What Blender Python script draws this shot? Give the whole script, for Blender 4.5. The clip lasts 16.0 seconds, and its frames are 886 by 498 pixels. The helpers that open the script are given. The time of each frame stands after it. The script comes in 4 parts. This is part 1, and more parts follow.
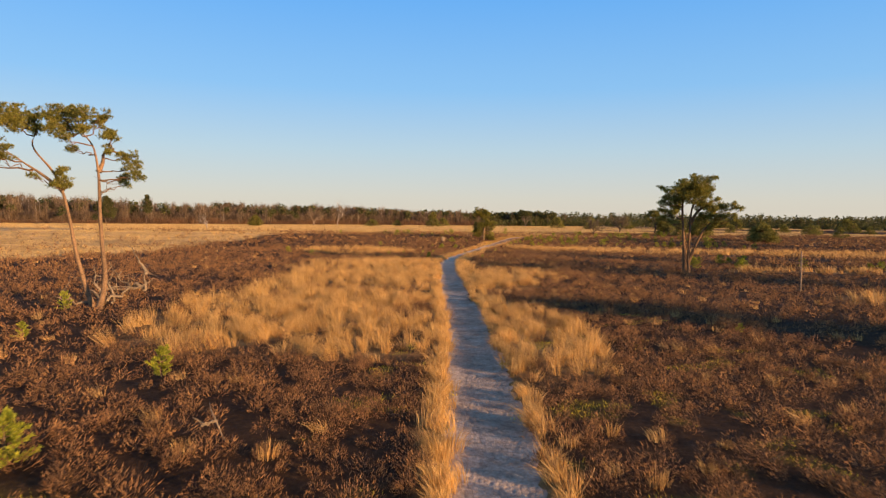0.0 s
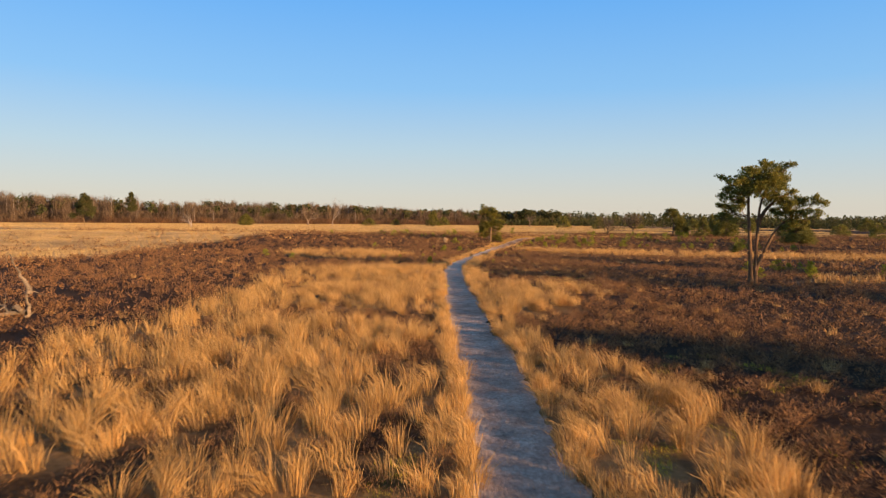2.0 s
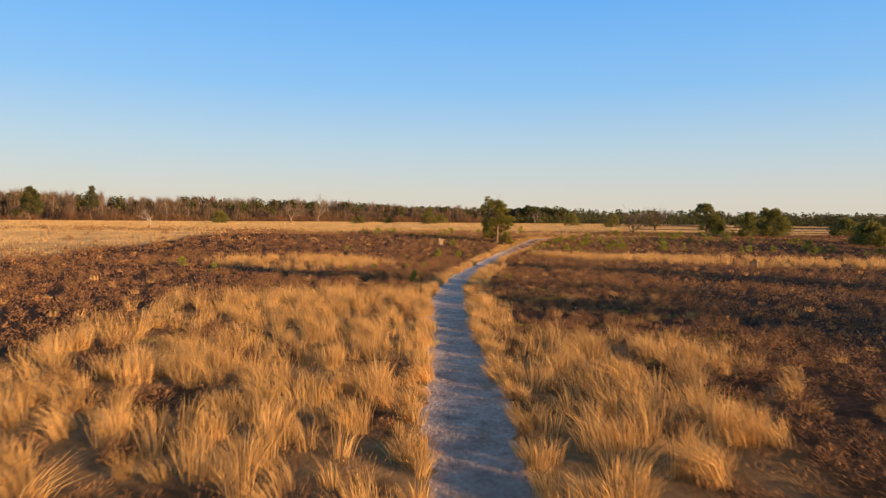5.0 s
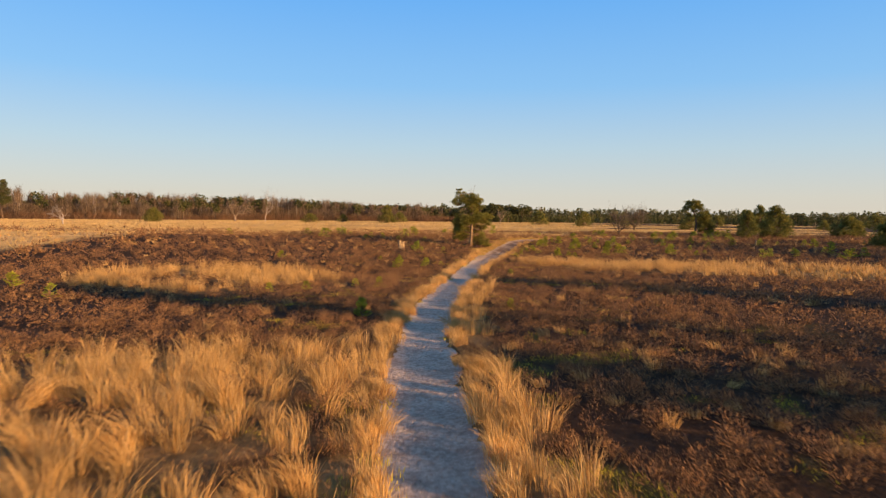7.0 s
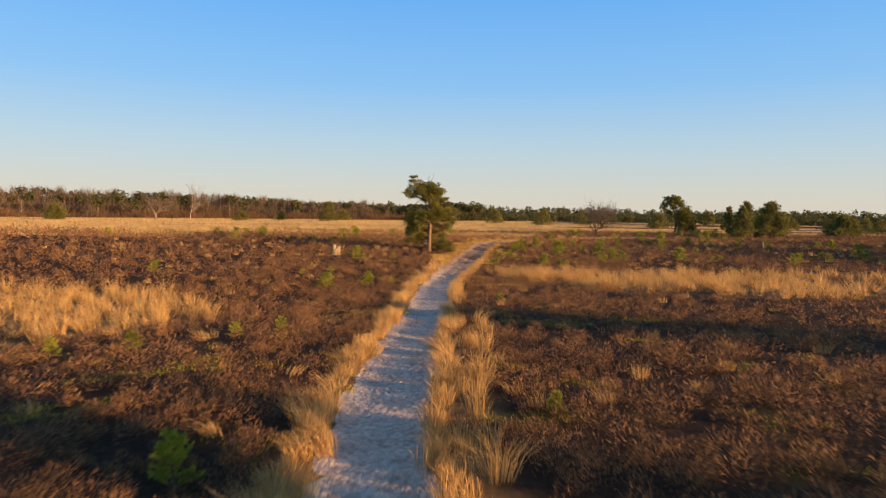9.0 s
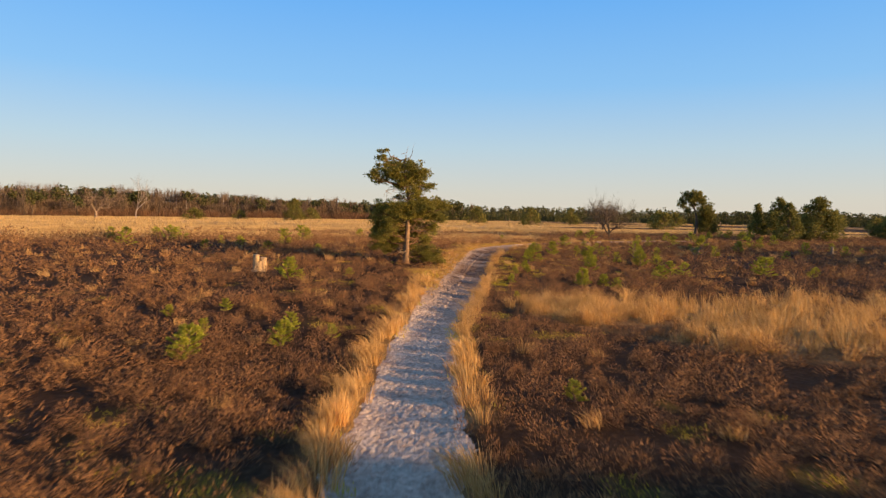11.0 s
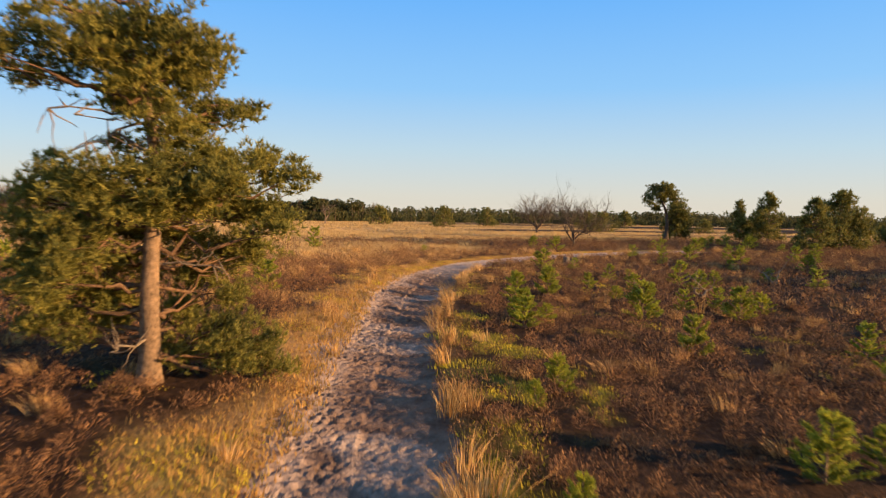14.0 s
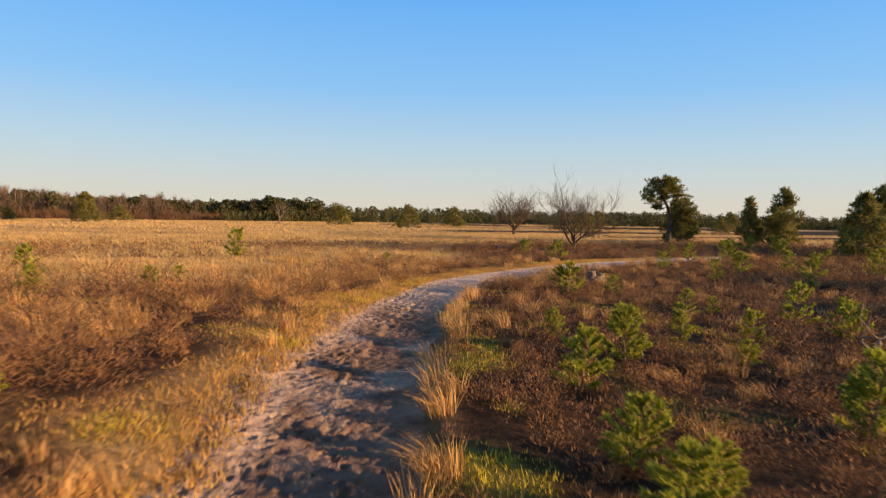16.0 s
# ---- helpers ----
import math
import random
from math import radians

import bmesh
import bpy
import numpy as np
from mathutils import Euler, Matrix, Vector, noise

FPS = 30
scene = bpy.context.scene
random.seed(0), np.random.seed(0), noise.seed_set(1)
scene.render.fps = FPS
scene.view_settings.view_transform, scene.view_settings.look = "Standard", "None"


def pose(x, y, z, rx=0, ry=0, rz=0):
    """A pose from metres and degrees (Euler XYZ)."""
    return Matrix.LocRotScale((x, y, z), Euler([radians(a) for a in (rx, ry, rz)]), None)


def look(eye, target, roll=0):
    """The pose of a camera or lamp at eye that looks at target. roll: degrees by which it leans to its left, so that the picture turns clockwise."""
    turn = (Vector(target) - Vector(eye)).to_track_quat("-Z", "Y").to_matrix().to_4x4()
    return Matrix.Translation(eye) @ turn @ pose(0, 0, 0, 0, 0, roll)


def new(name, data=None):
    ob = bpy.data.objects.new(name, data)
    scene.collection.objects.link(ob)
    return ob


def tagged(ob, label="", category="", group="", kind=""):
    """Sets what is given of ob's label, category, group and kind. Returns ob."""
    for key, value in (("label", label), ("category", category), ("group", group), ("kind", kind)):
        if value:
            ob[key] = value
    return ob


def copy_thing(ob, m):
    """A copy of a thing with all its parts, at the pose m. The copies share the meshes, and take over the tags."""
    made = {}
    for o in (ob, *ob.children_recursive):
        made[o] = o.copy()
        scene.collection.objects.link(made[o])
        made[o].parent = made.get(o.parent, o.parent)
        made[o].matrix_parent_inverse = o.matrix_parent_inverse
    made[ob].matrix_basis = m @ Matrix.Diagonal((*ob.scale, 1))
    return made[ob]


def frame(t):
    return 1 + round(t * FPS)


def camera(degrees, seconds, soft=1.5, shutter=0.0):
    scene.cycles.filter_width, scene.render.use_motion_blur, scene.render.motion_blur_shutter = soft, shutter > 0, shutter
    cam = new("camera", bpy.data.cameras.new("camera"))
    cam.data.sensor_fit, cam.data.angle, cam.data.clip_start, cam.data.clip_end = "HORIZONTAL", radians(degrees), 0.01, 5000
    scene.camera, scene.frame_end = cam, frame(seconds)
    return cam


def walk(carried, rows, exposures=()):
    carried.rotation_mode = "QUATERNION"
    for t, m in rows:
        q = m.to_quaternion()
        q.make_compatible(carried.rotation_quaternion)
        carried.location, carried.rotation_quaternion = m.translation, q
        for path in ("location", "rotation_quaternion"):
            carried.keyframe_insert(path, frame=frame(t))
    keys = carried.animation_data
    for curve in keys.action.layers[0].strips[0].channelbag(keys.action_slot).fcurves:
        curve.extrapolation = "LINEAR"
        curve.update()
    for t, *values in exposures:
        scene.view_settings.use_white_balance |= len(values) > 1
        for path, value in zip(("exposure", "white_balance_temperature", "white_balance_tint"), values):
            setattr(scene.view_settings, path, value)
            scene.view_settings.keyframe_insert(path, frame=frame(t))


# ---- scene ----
cam = camera(68.3, 16.0, soft=1.2, shutter=0.34)
METRES, EYE, TILT, LEAN, TURN = 90.0, 3.6, 0.0, 0.0, 0.0
ROWS = [
    (0.0, 0.0, 0.0, 0.0, 0.03, -2.68, -0.69),
    (0.5, -0.001, 0.0235, -0.0003, 0.02, -2.69, -0.7),
    (1.0, -0.002, 0.0483, -0.0006, 0.02, -2.7, -0.71),
    (1.5, -0.0029, 0.0744, -0.0009, 0.01, -2.71, -0.72),
    (2.0, -0.0034, 0.1019, -0.0015, -0.0, -2.71, -0.71),
    (2.5, -0.0026, 0.1304, -0.0017, -0.01, -2.74, -0.7),
    (3.0, -0.0006, 0.1599, -0.0022, -0.03, -2.77, -0.71),
    (3.5, 0.0014, 0.1904, -0.0026, -0.03, -2.8, -0.72),
    (6.0, -0.0009, 0.3498, -0.0042, -0.71, -2.96, -0.76),
    (6.5, -0.0015, 0.384, -0.0048, -2.09, -2.96, -0.78),
    (7.0, -0.0014, 0.4179, -0.0052, -3.8, -2.96, -0.79),
    (7.5, -0.0006, 0.4519, -0.0059, -5.05, -2.98, -0.82),
    (8.0, 0.0008, 0.4862, -0.0063, -6.24, -2.99, -0.84),
    (8.5, 0.003, 0.5209, -0.0068, -7.35, -3.01, -0.86),
    (9.0, 0.006, 0.5557, -0.0073, -8.47, -3.02, -0.88),
    (11.5, 0.0295, 0.7354, -0.0104, -11.88, -2.99, -1.08),
    (12.0, 0.0358, 0.7715, -0.0108, -13.81, -2.97, -1.1),
    (12.5, 0.0433, 0.8078, -0.0113, -15.4, -2.91, -1.09),
    (13.0, 0.0521, 0.8432, -0.0109, -16.9, -2.86, -1.09),
    (13.5, 0.0608, 0.8744, -0.0108, -18.39, -2.83, -1.06),
    (14.0, 0.0689, 0.9016, -0.0109, -19.19, -2.79, -1.02),
    (14.5, 0.0762, 0.9258, -0.0109, -19.7, -2.77, -1.01),
    (15.0, 0.0833, 0.948, -0.011, -20.18, -2.76, -1.0),
    (15.5, 0.0897, 0.968, -0.0114, -20.81, -2.74, -1.02),
    (16.0, 0.0967, 0.9888, -0.012, -22.42, -2.69, -1.05),
]
walk(cam, [(t, pose(0, 0, EYE, TILT, LEAN, TURN) @ pose(METRES * x, METRES * y, METRES * z, 90 + pitch, roll, yaw)) for t, x, y, z, yaw, pitch, roll in ROWS],
     exposures=[(0.0, 1.0), (11.5, 1.0), (14.5, 1.12), (15.5, 1.02), (16.0, 1.02)])


# ---- daylight: a low winter sun behind the camera's right shoulder ----
SUN_AZIMUTH, SUN_HEIGHT = 123.0, 10.0
world = bpy.data.worlds.new("sky")
scene.world = world
world.use_nodes = True
wn = world.node_tree.nodes
sky = wn.new("ShaderNodeTexSky")
sky.sky_type = "NISHITA"
sky.sun_disc = False
sky.sun_elevation, sky.sun_rotation = radians(SUN_HEIGHT), radians(SUN_AZIMUTH)
sky.air_density, sky.dust_density, sky.ozone_density = 1.0, 1.0, 3.0
wl = world.node_tree.links
# clear air after frost: a cream horizon that turns to strong blue higher up
coord, split = wn.new("ShaderNodeTexCoord"), wn.new("ShaderNodeSeparateXYZ")
wl.new(coord.outputs["Generated"], split.inputs[0])
air = wn.new("ShaderNodeValToRGB")
while len(air.color_ramp.elements) < 7:
    air.color_ramp.elements.new(0.5)
for stop, (height_at, colour) in zip(air.color_ramp.elements, [(0.0, (0.465, 0.42, 0.35)), (0.03, (0.44, 0.422, 0.37)), (0.10, (0.32, 0.415, 0.475)),
                                                              (0.19, (0.17, 0.352, 0.575)), (0.32, (0.088, 0.28, 0.595)), (0.55, (0.08, 0.17, 0.32)), (1.0, (0.06, 0.105, 0.18))]):
    stop.position, stop.color = height_at, (*colour, 1)
wl.new(split.outputs["Z"], air.inputs["Fac"])
dim = wn.new("ShaderNodeMix")
dim.data_type, dim.blend_type = "RGBA", "MULTIPLY"
dim.inputs["Factor"].default_value = 1.0
dim.inputs[7].default_value = (0.14, 0.13, 0.135, 1)
wl.new(sky.outputs["Color"], dim.inputs[6])
both = wn.new("ShaderNodeMix")
both.data_type = "RGBA"
both.inputs["Factor"].default_value = 0.9
wl.new(dim.outputs[2], both.inputs[6])
wl.new(air.outputs["Color"], both.inputs[7])
wn["Background"].inputs["Strength"].default_value = 0.79
wl.new(both.outputs[2], wn["Background"].inputs["Color"])

sun_data = bpy.data.lights.new("sun", "SUN")
sun_data.energy, sun_data.angle, sun_data.color = 4.7, radians(0.55), (1.0, 0.60, 0.28)
sun = new("sun", sun_data)
a, e = radians(SUN_AZIMUTH), radians(SUN_HEIGHT)
sun.matrix_world = look((60 * math.sin(a), 60 * math.cos(a), 60 * math.tan(e)), (0, 0, 0))


# ---- small tools ----
def smooth(lo, hi, v):
    u = np.clip((np.asarray(v, float) - lo) / (hi - lo), 0, 1)
    return u * u * (3 - 2 * u)


def lattice(ix, iy, seed):
    h = np.sin(ix * 127.1 + iy * 311.7 + seed * 74.7) * 43758.5453
    return h - np.floor(h)


def patchy(x, y, size, seed):
    """Smooth value noise in 0..1 with patches of about that size in metres."""
    x, y = np.asarray(x, float) / size, np.asarray(y, float) / size
    c, d = math.cos(seed * 2.4), math.sin(seed * 2.4)
    x, y = c * x - d * y, d * x + c * y
    x, y = x + 0.3 * np.sin(1.9 * y + seed), y + 0.3 * np.sin(1.7 * x + 2 * seed)
    ix, iy = np.floor(x), np.floor(y)
    fx, fy = x - ix, y - iy
    fx, fy = fx * fx * (3 - 2 * fx), fy * fy * (3 - 2 * fy)
    a0 = lattice(ix, iy, seed) * (1 - fx) + lattice(ix + 1, iy, seed) * fx
    a1 = lattice(ix, iy + 1, seed) * (1 - fx) + lattice(ix + 1, iy + 1, seed) * fx
    return a0 * (1 - fy) + a1 * fy


def mesh_of(name, verts, tris, material):
    """A mesh from an array of corners and an array of triangles."""
    me = bpy.data.meshes.new(name)
    verts, tris = np.asarray(verts, np.float32), np.asarray(tris, np.int32)
    me.vertices.add(len(verts))
    me.vertices.foreach_set("co", verts.ravel())
    me.loops.add(tris.size)
    me.loops.foreach_set("vertex_index", tris.ravel())
    me.polygons.add(len(tris))
    me.polygons.foreach_set("loop_start", np.arange(0, tris.size, 3, dtype=np.int32))
    me.update(calc_edges=True)
    me.materials.append(material)
    return me


class Heap:
    """Collects corners and triangles of one mesh."""

    def __init__(self):
        self.v, self.t, self.n = [], [], 0

    def add(self, verts, tris):
        verts = np.asarray(verts, float).reshape(-1, 3)
        self.v.append(verts)
        self.t.append(np.asarray(tris, int).reshape(-1, 3) + self.n)
        self.n += len(verts)

    def mesh(self, name, material):
        return mesh_of(name, np.concatenate(self.v), np.concatenate(self.t), material)

    def tube(self, points, radii, sides=6, rough=0.0, rng=None):
        p, r = np.asarray(points, float), np.asarray(radii, float)
        d = np.gradient(p, axis=0)
        d /= np.linalg.norm(d, axis=1)[:, None] + 1e-9
        ref = np.where(np.abs(d[:, 2:3]) > 0.9, [[1.0, 0, 0]], [[0, 0, 1.0]])
        s = np.cross(d, ref)
        s /= np.linalg.norm(s, axis=1)[:, None] + 1e-9
        q = np.cross(s, d)
        ang = np.arange(sides) * 2 * np.pi / sides
        rr = r[:, None] * np.ones(sides)
        if rough and rng is not None:
            rr = rr * (1 + rough * (rng.random(rr.shape) - 0.5))
        ring = p[:, None] + rr[..., None] * (np.cos(ang)[None, :, None] * s[:, None] + np.sin(ang)[None, :, None] * q[:, None])
        m = len(p)
        i, j = np.meshgrid(np.arange(m - 1), np.arange(sides), indexing="ij")
        i, j = i.ravel(), j.ravel()
        k = (j + 1) % sides
        tri = np.concatenate([np.stack([i * sides + j, i * sides + k, (i + 1) * sides + k], 1),
                              np.stack([i * sides + j, (i + 1) * sides + k, (i + 1) * sides + j], 1)])
        verts = np.concatenate([ring.reshape(-1, 3), p[-1:]])
        cap = np.stack([(m - 1) * sides + np.arange(sides), (m - 1) * sides + (np.arange(sides) + 1) % sides, np.full(sides, m * sides)], 1)
        self.add(verts, np.concatenate([tri, cap]))

    def sprigs(self, base, way, length, width, rng, belly=0.6):
        """Thin diamonds: twigs, needles, heather shoots."""
        side = np.cross(way, rng.normal(size=way.shape))
        side /= np.linalg.norm(side, axis=1)[:, None] + 1e-9
        length, width = np.asarray(length)[:, None], np.asarray(width)[:, None]
        mid = base + way * length * belly
        v = np.stack([base, mid - side * width / 2, mid + side * width / 2, base + way * length], 1)
        o = np.arange(len(base))[:, None] * 4
        self.add(v.reshape(-1, 3), np.concatenate([o + [[0, 1, 2]], o + [[1, 3, 2]]], 0))

    def slivers(self, base, way, length, width, rng):
        """Single narrow triangles: needles, fine shoots, short grass."""
        side = np.cross(way, rng.normal(size=way.shape))
        side /= np.linalg.norm(side, axis=1)[:, None] + 1e-9
        length, width = np.asarray(length)[:, None], np.asarray(width)[:, None]
        v = np.stack([base - side * width / 2, base + side * width / 2, base + way * length], 1)
        self.add(v.reshape(-1, 3), np.arange(3 * len(base)).reshape(-1, 3))

    def blades(self, base, way, length, width, droop, rng):
        """Bent grass blades with three faces each."""
        n = len(base)
        side = np.cross(way, rng.normal(size=way.shape) + [0, 0, 0.01])
        side /= np.linalg.norm(side, axis=1)[:, None] + 1e-9
        L, W = np.asarray(length)[:, None], np.asarray(width)[:, None]
        mid = base + way * L * 0.55
        tip = base + way * L + np.asarray(droop) * L
        v = np.stack([base - side * W * 0.4, base + side * W * 0.4, mid - side * W * 0.5, mid + side * W * 0.5, tip], 1)
        o = np.arange(n)[:, None] * 5
        self.add(v.reshape(-1, 3), np.concatenate([o + [[0, 1, 2]], o + [[1, 3, 2]], o + [[2, 3, 4]]], 0))


def unit(v):
    return v / (np.linalg.norm(v, axis=-1, keepdims=True) + 1e-9)


def part(name, me, parent, label=""):
    ob = new(name, me)
    ob.parent = parent
    return tagged(ob, label) if label else ob


def thing(name, label, category, at=(0, 0, 0), group=""):
    ob = new(name)
    ob.location = at
    return tagged(ob, label, category, group)


# ---- materials ----
def shader(name):
    m = bpy.data.materials.new(name)
    m.use_nodes = True
    return m, m.node_tree.nodes, m.node_tree.links


def ramp(nodes, stops):
    r = nodes.new("ShaderNodeValToRGB")
    el = r.color_ramp.elements
    while len(el) < len(stops):
        el.new(0.5)
    for k, (pos, col) in zip(el, stops):
        k.position, k.color = pos, (*col, 1)
    return r


def noise_node(nodes, links, size, detail=4.0, rough=0.6):
    geo = nodes.new("ShaderNodeNewGeometry")
    n = nodes.new("ShaderNodeTexNoise")
    n.inputs["Scale"].default_value = 1.0 / size
    n.inputs["Detail"].default_value, n.inputs["Roughness"].default_value = detail, rough
    links.new(geo.outputs["Position"], n.inputs["Vector"])
    return n


def foliage(name, dark, middle, light, patch, through_light=0.3, tint=(1.25, 1.1, 0.9), rough=0.75):
    """Leaves, blades and shoots: each one differs, and so do patches of the growth."""
    m, nodes, links = shader(name)
    geo = nodes.new("ShaderNodeNewGeometry")
    r = ramp(nodes, [(0.0, dark), (0.5, middle), (1.0, light)])
    links.new(geo.outputs["Random Per Island"], r.inputs["Fac"])
    n = noise_node(nodes, links, patch, 3)
    vary = ramp(nodes, [(0.3, (0.62, 0.6, 0.6)), (0.7, tint)])
    links.new(n.outputs["Fac"], vary.inputs["Fac"])
    mix = nodes.new("ShaderNodeMix")
    mix.data_type, mix.blend_type = "RGBA", "MULTIPLY"
    mix.inputs["Factor"].default_value = 1.0
    links.new(r.outputs["Color"], mix.inputs[6])
    links.new(vary.outputs["Color"], mix.inputs[7])
    b = nodes["Principled BSDF"]
    b.inputs["Roughness"].default_value = rough
    b.inputs["Specular IOR Level"].default_value = 0.25
    links.new(mix.outputs[2], b.inputs["Base Color"])
    t = nodes.new("ShaderNodeBsdfTranslucent")
    links.new(mix.outputs[2], t.inputs["Color"])
    s = nodes.new("ShaderNodeMixShader")
    s.inputs[0].default_value = through_light
    links.new(b.outputs[0], s.inputs[1])
    links.new(t.outputs[0], s.inputs[2])
    links.new(s.outputs[0], nodes["Material Output"].inputs["Surface"])
    return m


def bark(name, dark, light, size=0.06, depth=0.02, rough=0.85):
    m, nodes, links = shader(name)
    n = noise_node(nodes, links, size, 6, 0.7)
    r = ramp(nodes, [(0.3, dark), (0.7, light)])
    links.new(n.outputs["Fac"], r.inputs["Fac"])
    big = noise_node(nodes, links, size * 9, 2)
    v = ramp(nodes, [(0.3, (0.7, 0.7, 0.72)), (0.7, (1.2, 1.15, 1.1))])
    links.new(big.outputs["Fac"], v.inputs["Fac"])
    mix = nodes.new("ShaderNodeMix")
    mix.data_type, mix.blend_type = "RGBA", "MULTIPLY"
    mix.inputs["Factor"].default_value = 1.0
    links.new(r.outputs["Color"], mix.inputs[6])
    links.new(v.outputs["Color"], mix.inputs[7])
    b = nodes["Principled BSDF"]
    b.inputs["Roughness"].default_value = rough
    b.inputs["Specular IOR Level"].default_value = 0.2
    links.new(mix.outputs[2], b.inputs["Base Color"])
    bump = nodes.new("ShaderNodeBump")
    bump.inputs["Strength"].default_value, bump.inputs["Distance"].default_value = 0.8, depth
    links.new(n.outputs["Fac"], bump.inputs["Height"])
    links.new(bump.outputs["Normal"], b.inputs["Normal"])
    return m


GRASS = foliage("dry moor grass", (0.50, 0.29, 0.09), (0.68, 0.428, 0.152), (0.82, 0.575, 0.254), 0.7, 0.3, (1.12, 1.06, 1.0))
VERGE = foliage("short verge grass", (0.34, 0.21, 0.075), (0.6, 0.39, 0.14), (0.48, 0.38, 0.10), 0.5, 0.35)
HEATHER = foliage("winter heather", (0.115, 0.063, 0.032), (0.20, 0.112, 0.055), (0.345, 0.205, 0.096), 0.42, 0.13, (1.5, 1.36, 1.2))
FIELD = foliage("pale field grass", (0.55, 0.38, 0.158), (0.61, 0.43, 0.185), (0.67, 0.485, 0.22), 3.0, 0.35, (1.12, 1.08, 1.0))
NEEDLES = foliage("pine needles", (0.115, 0.138, 0.034), (0.255, 0.268, 0.062), (0.47, 0.435, 0.105), 0.5, 0.4)
DARKPINE = foliage("dark pine needles", (0.095, 0.12, 0.036), (0.2, 0.215, 0.058), (0.37, 0.34, 0.09), 0.8, 0.35)
FARPINE = foliage("distant pine needles", (0.04, 0.055, 0.022), (0.085, 0.10, 0.035), (0.15, 0.15, 0.055), 6.0, 0.25)
YOUNG = foliage("young pine needles", (0.18, 0.25, 0.03), (0.36, 0.43, 0.052), (0.56, 0.58, 0.085), 0.4, 0.35)
TWIGS = foliage("bare twigs", (0.13, 0.092, 0.06), (0.205, 0.148, 0.096), (0.285, 0.214, 0.14), 4.0, 0.3, (1.15, 1.08, 1.0))
OAKTWIG = foliage("grey oak twigs", (0.085, 0.07, 0.05), (0.14, 0.115, 0.082), (0.2, 0.165, 0.12), 4.0, 0.15, (1.1, 1.05, 1.0))
SCRUB = foliage("russet wood edge scrub", (0.12, 0.07, 0.042), (0.18, 0.108, 0.064), (0.24, 0.155, 0.095), 6.0, 0.25)
MOSS = foliage("moss", (0.48, 0.45, 0.035), (0.66, 0.59, 0.055), (0.76, 0.67, 0.085), 0.3, 0.4)
PINEBARK = bark("pine bark", (0.10, 0.068, 0.042), (0.36, 0.245, 0.145), 0.05)
REDBARK = bark("orange pine bark", (0.10, 0.062, 0.037), (0.36, 0.23, 0.132), 0.05)
DARKBARK = bark("dark furrowed bark", (0.05, 0.037, 0.028), (0.16, 0.12, 0.085), 0.05)
LIMBBARK = bark("upper pine bark", (0.075, 0.045, 0.026), (0.26, 0.155, 0.082), 0.05)
PALEWOOD = bark("weathered dead wood", (0.12, 0.092, 0.064), (0.36, 0.28, 0.19), 0.05, 0.01)
SAWNWOOD = bark("sun-bleached sawn wood", (0.26, 0.175, 0.09), (0.62, 0.46, 0.26), 0.04, 0.015)
GREYBARK = bark("grey bark", (0.14, 0.1, 0.07), (0.36, 0.27, 0.19), 0.08)
BIRCHBARK = bark("birch bark", (0.2, 0.16, 0.13), (0.52, 0.46, 0.4), 0.15, 0.01)


# ---- the lie of the land ----
PATH = [(0.8, -30), (0.8, 8), (0.87, 16), (0.85, 24), (0.6, 31), (0.45, 42), (0.36, 49), (0.5, 54), (1.17, 60), (2.05, 65), (3.17, 70.6), (4.5, 77.4),
        (6.1, 82.6), (7.75, 88.2), (9.0, 92), (10.5, 96.2), (11.5, 98.2), (12.6, 100.4), (14.0, 102.8), (15.7, 105), (17.9, 106.9), (20.4, 108.4),
        (24.0, 110.2), (28.0, 111.4), (33.0, 112.0)]


def path_line(step=0.15):
    p = np.array(PATH, float)
    s = np.concatenate([[0], np.cumsum(np.linalg.norm(np.diff(p, axis=0), axis=1))])
    q = np.arange(0, s[-1], step)
    xy = np.stack([np.interp(q, s, p[:, 0]), np.interp(q, s, p[:, 1])], 1)
    k = np.ones(21) / 21
    for c in (0, 1):
        padded = np.concatenate([xy[0, c] + (xy[1, c] - xy[0, c]) * np.arange(-10, 0), xy[:, c], xy[-1, c] + (xy[-1, c] - xy[-2, c]) * np.arange(1, 11)])
        xy[:, c] = np.convolve(padded, k, "valid")
    return xy


LINE = path_line()
AHEAD = unit(np.gradient(LINE, axis=0))


def half_width(y):
    return 0.56 + 0.2 * smooth(76, 90, y) + 0.07 * np.sin(np.asarray(y) * 0.9) * np.sin(np.asarray(y) * 0.37 + 1)


def beside(x, y):
    """Metres to the right of the path's middle (negative: to its left)."""
    x, y = np.atleast_1d(np.asarray(x, float)), np.atleast_1d(np.asarray(y, float))
    out = np.empty(len(x))
    coarse = LINE[::4]
    ahead = AHEAD[::4]
    for i in range(0, len(x), 20000):
        dx = x[i:i + 20000, None] - coarse[None, :, 0]
        dy = y[i:i + 20000, None] - coarse[None, :, 1]
        d2 = dx * dx + dy * dy
        k = d2.argmin(1)
        r = np.arange(len(k))
        cross = dx[r, k] * ahead[k, 1] - dy[r, k] * ahead[k, 0]
        out[i:i + 20000] = np.sign(cross) * np.sqrt(d2[r, k])
    return out


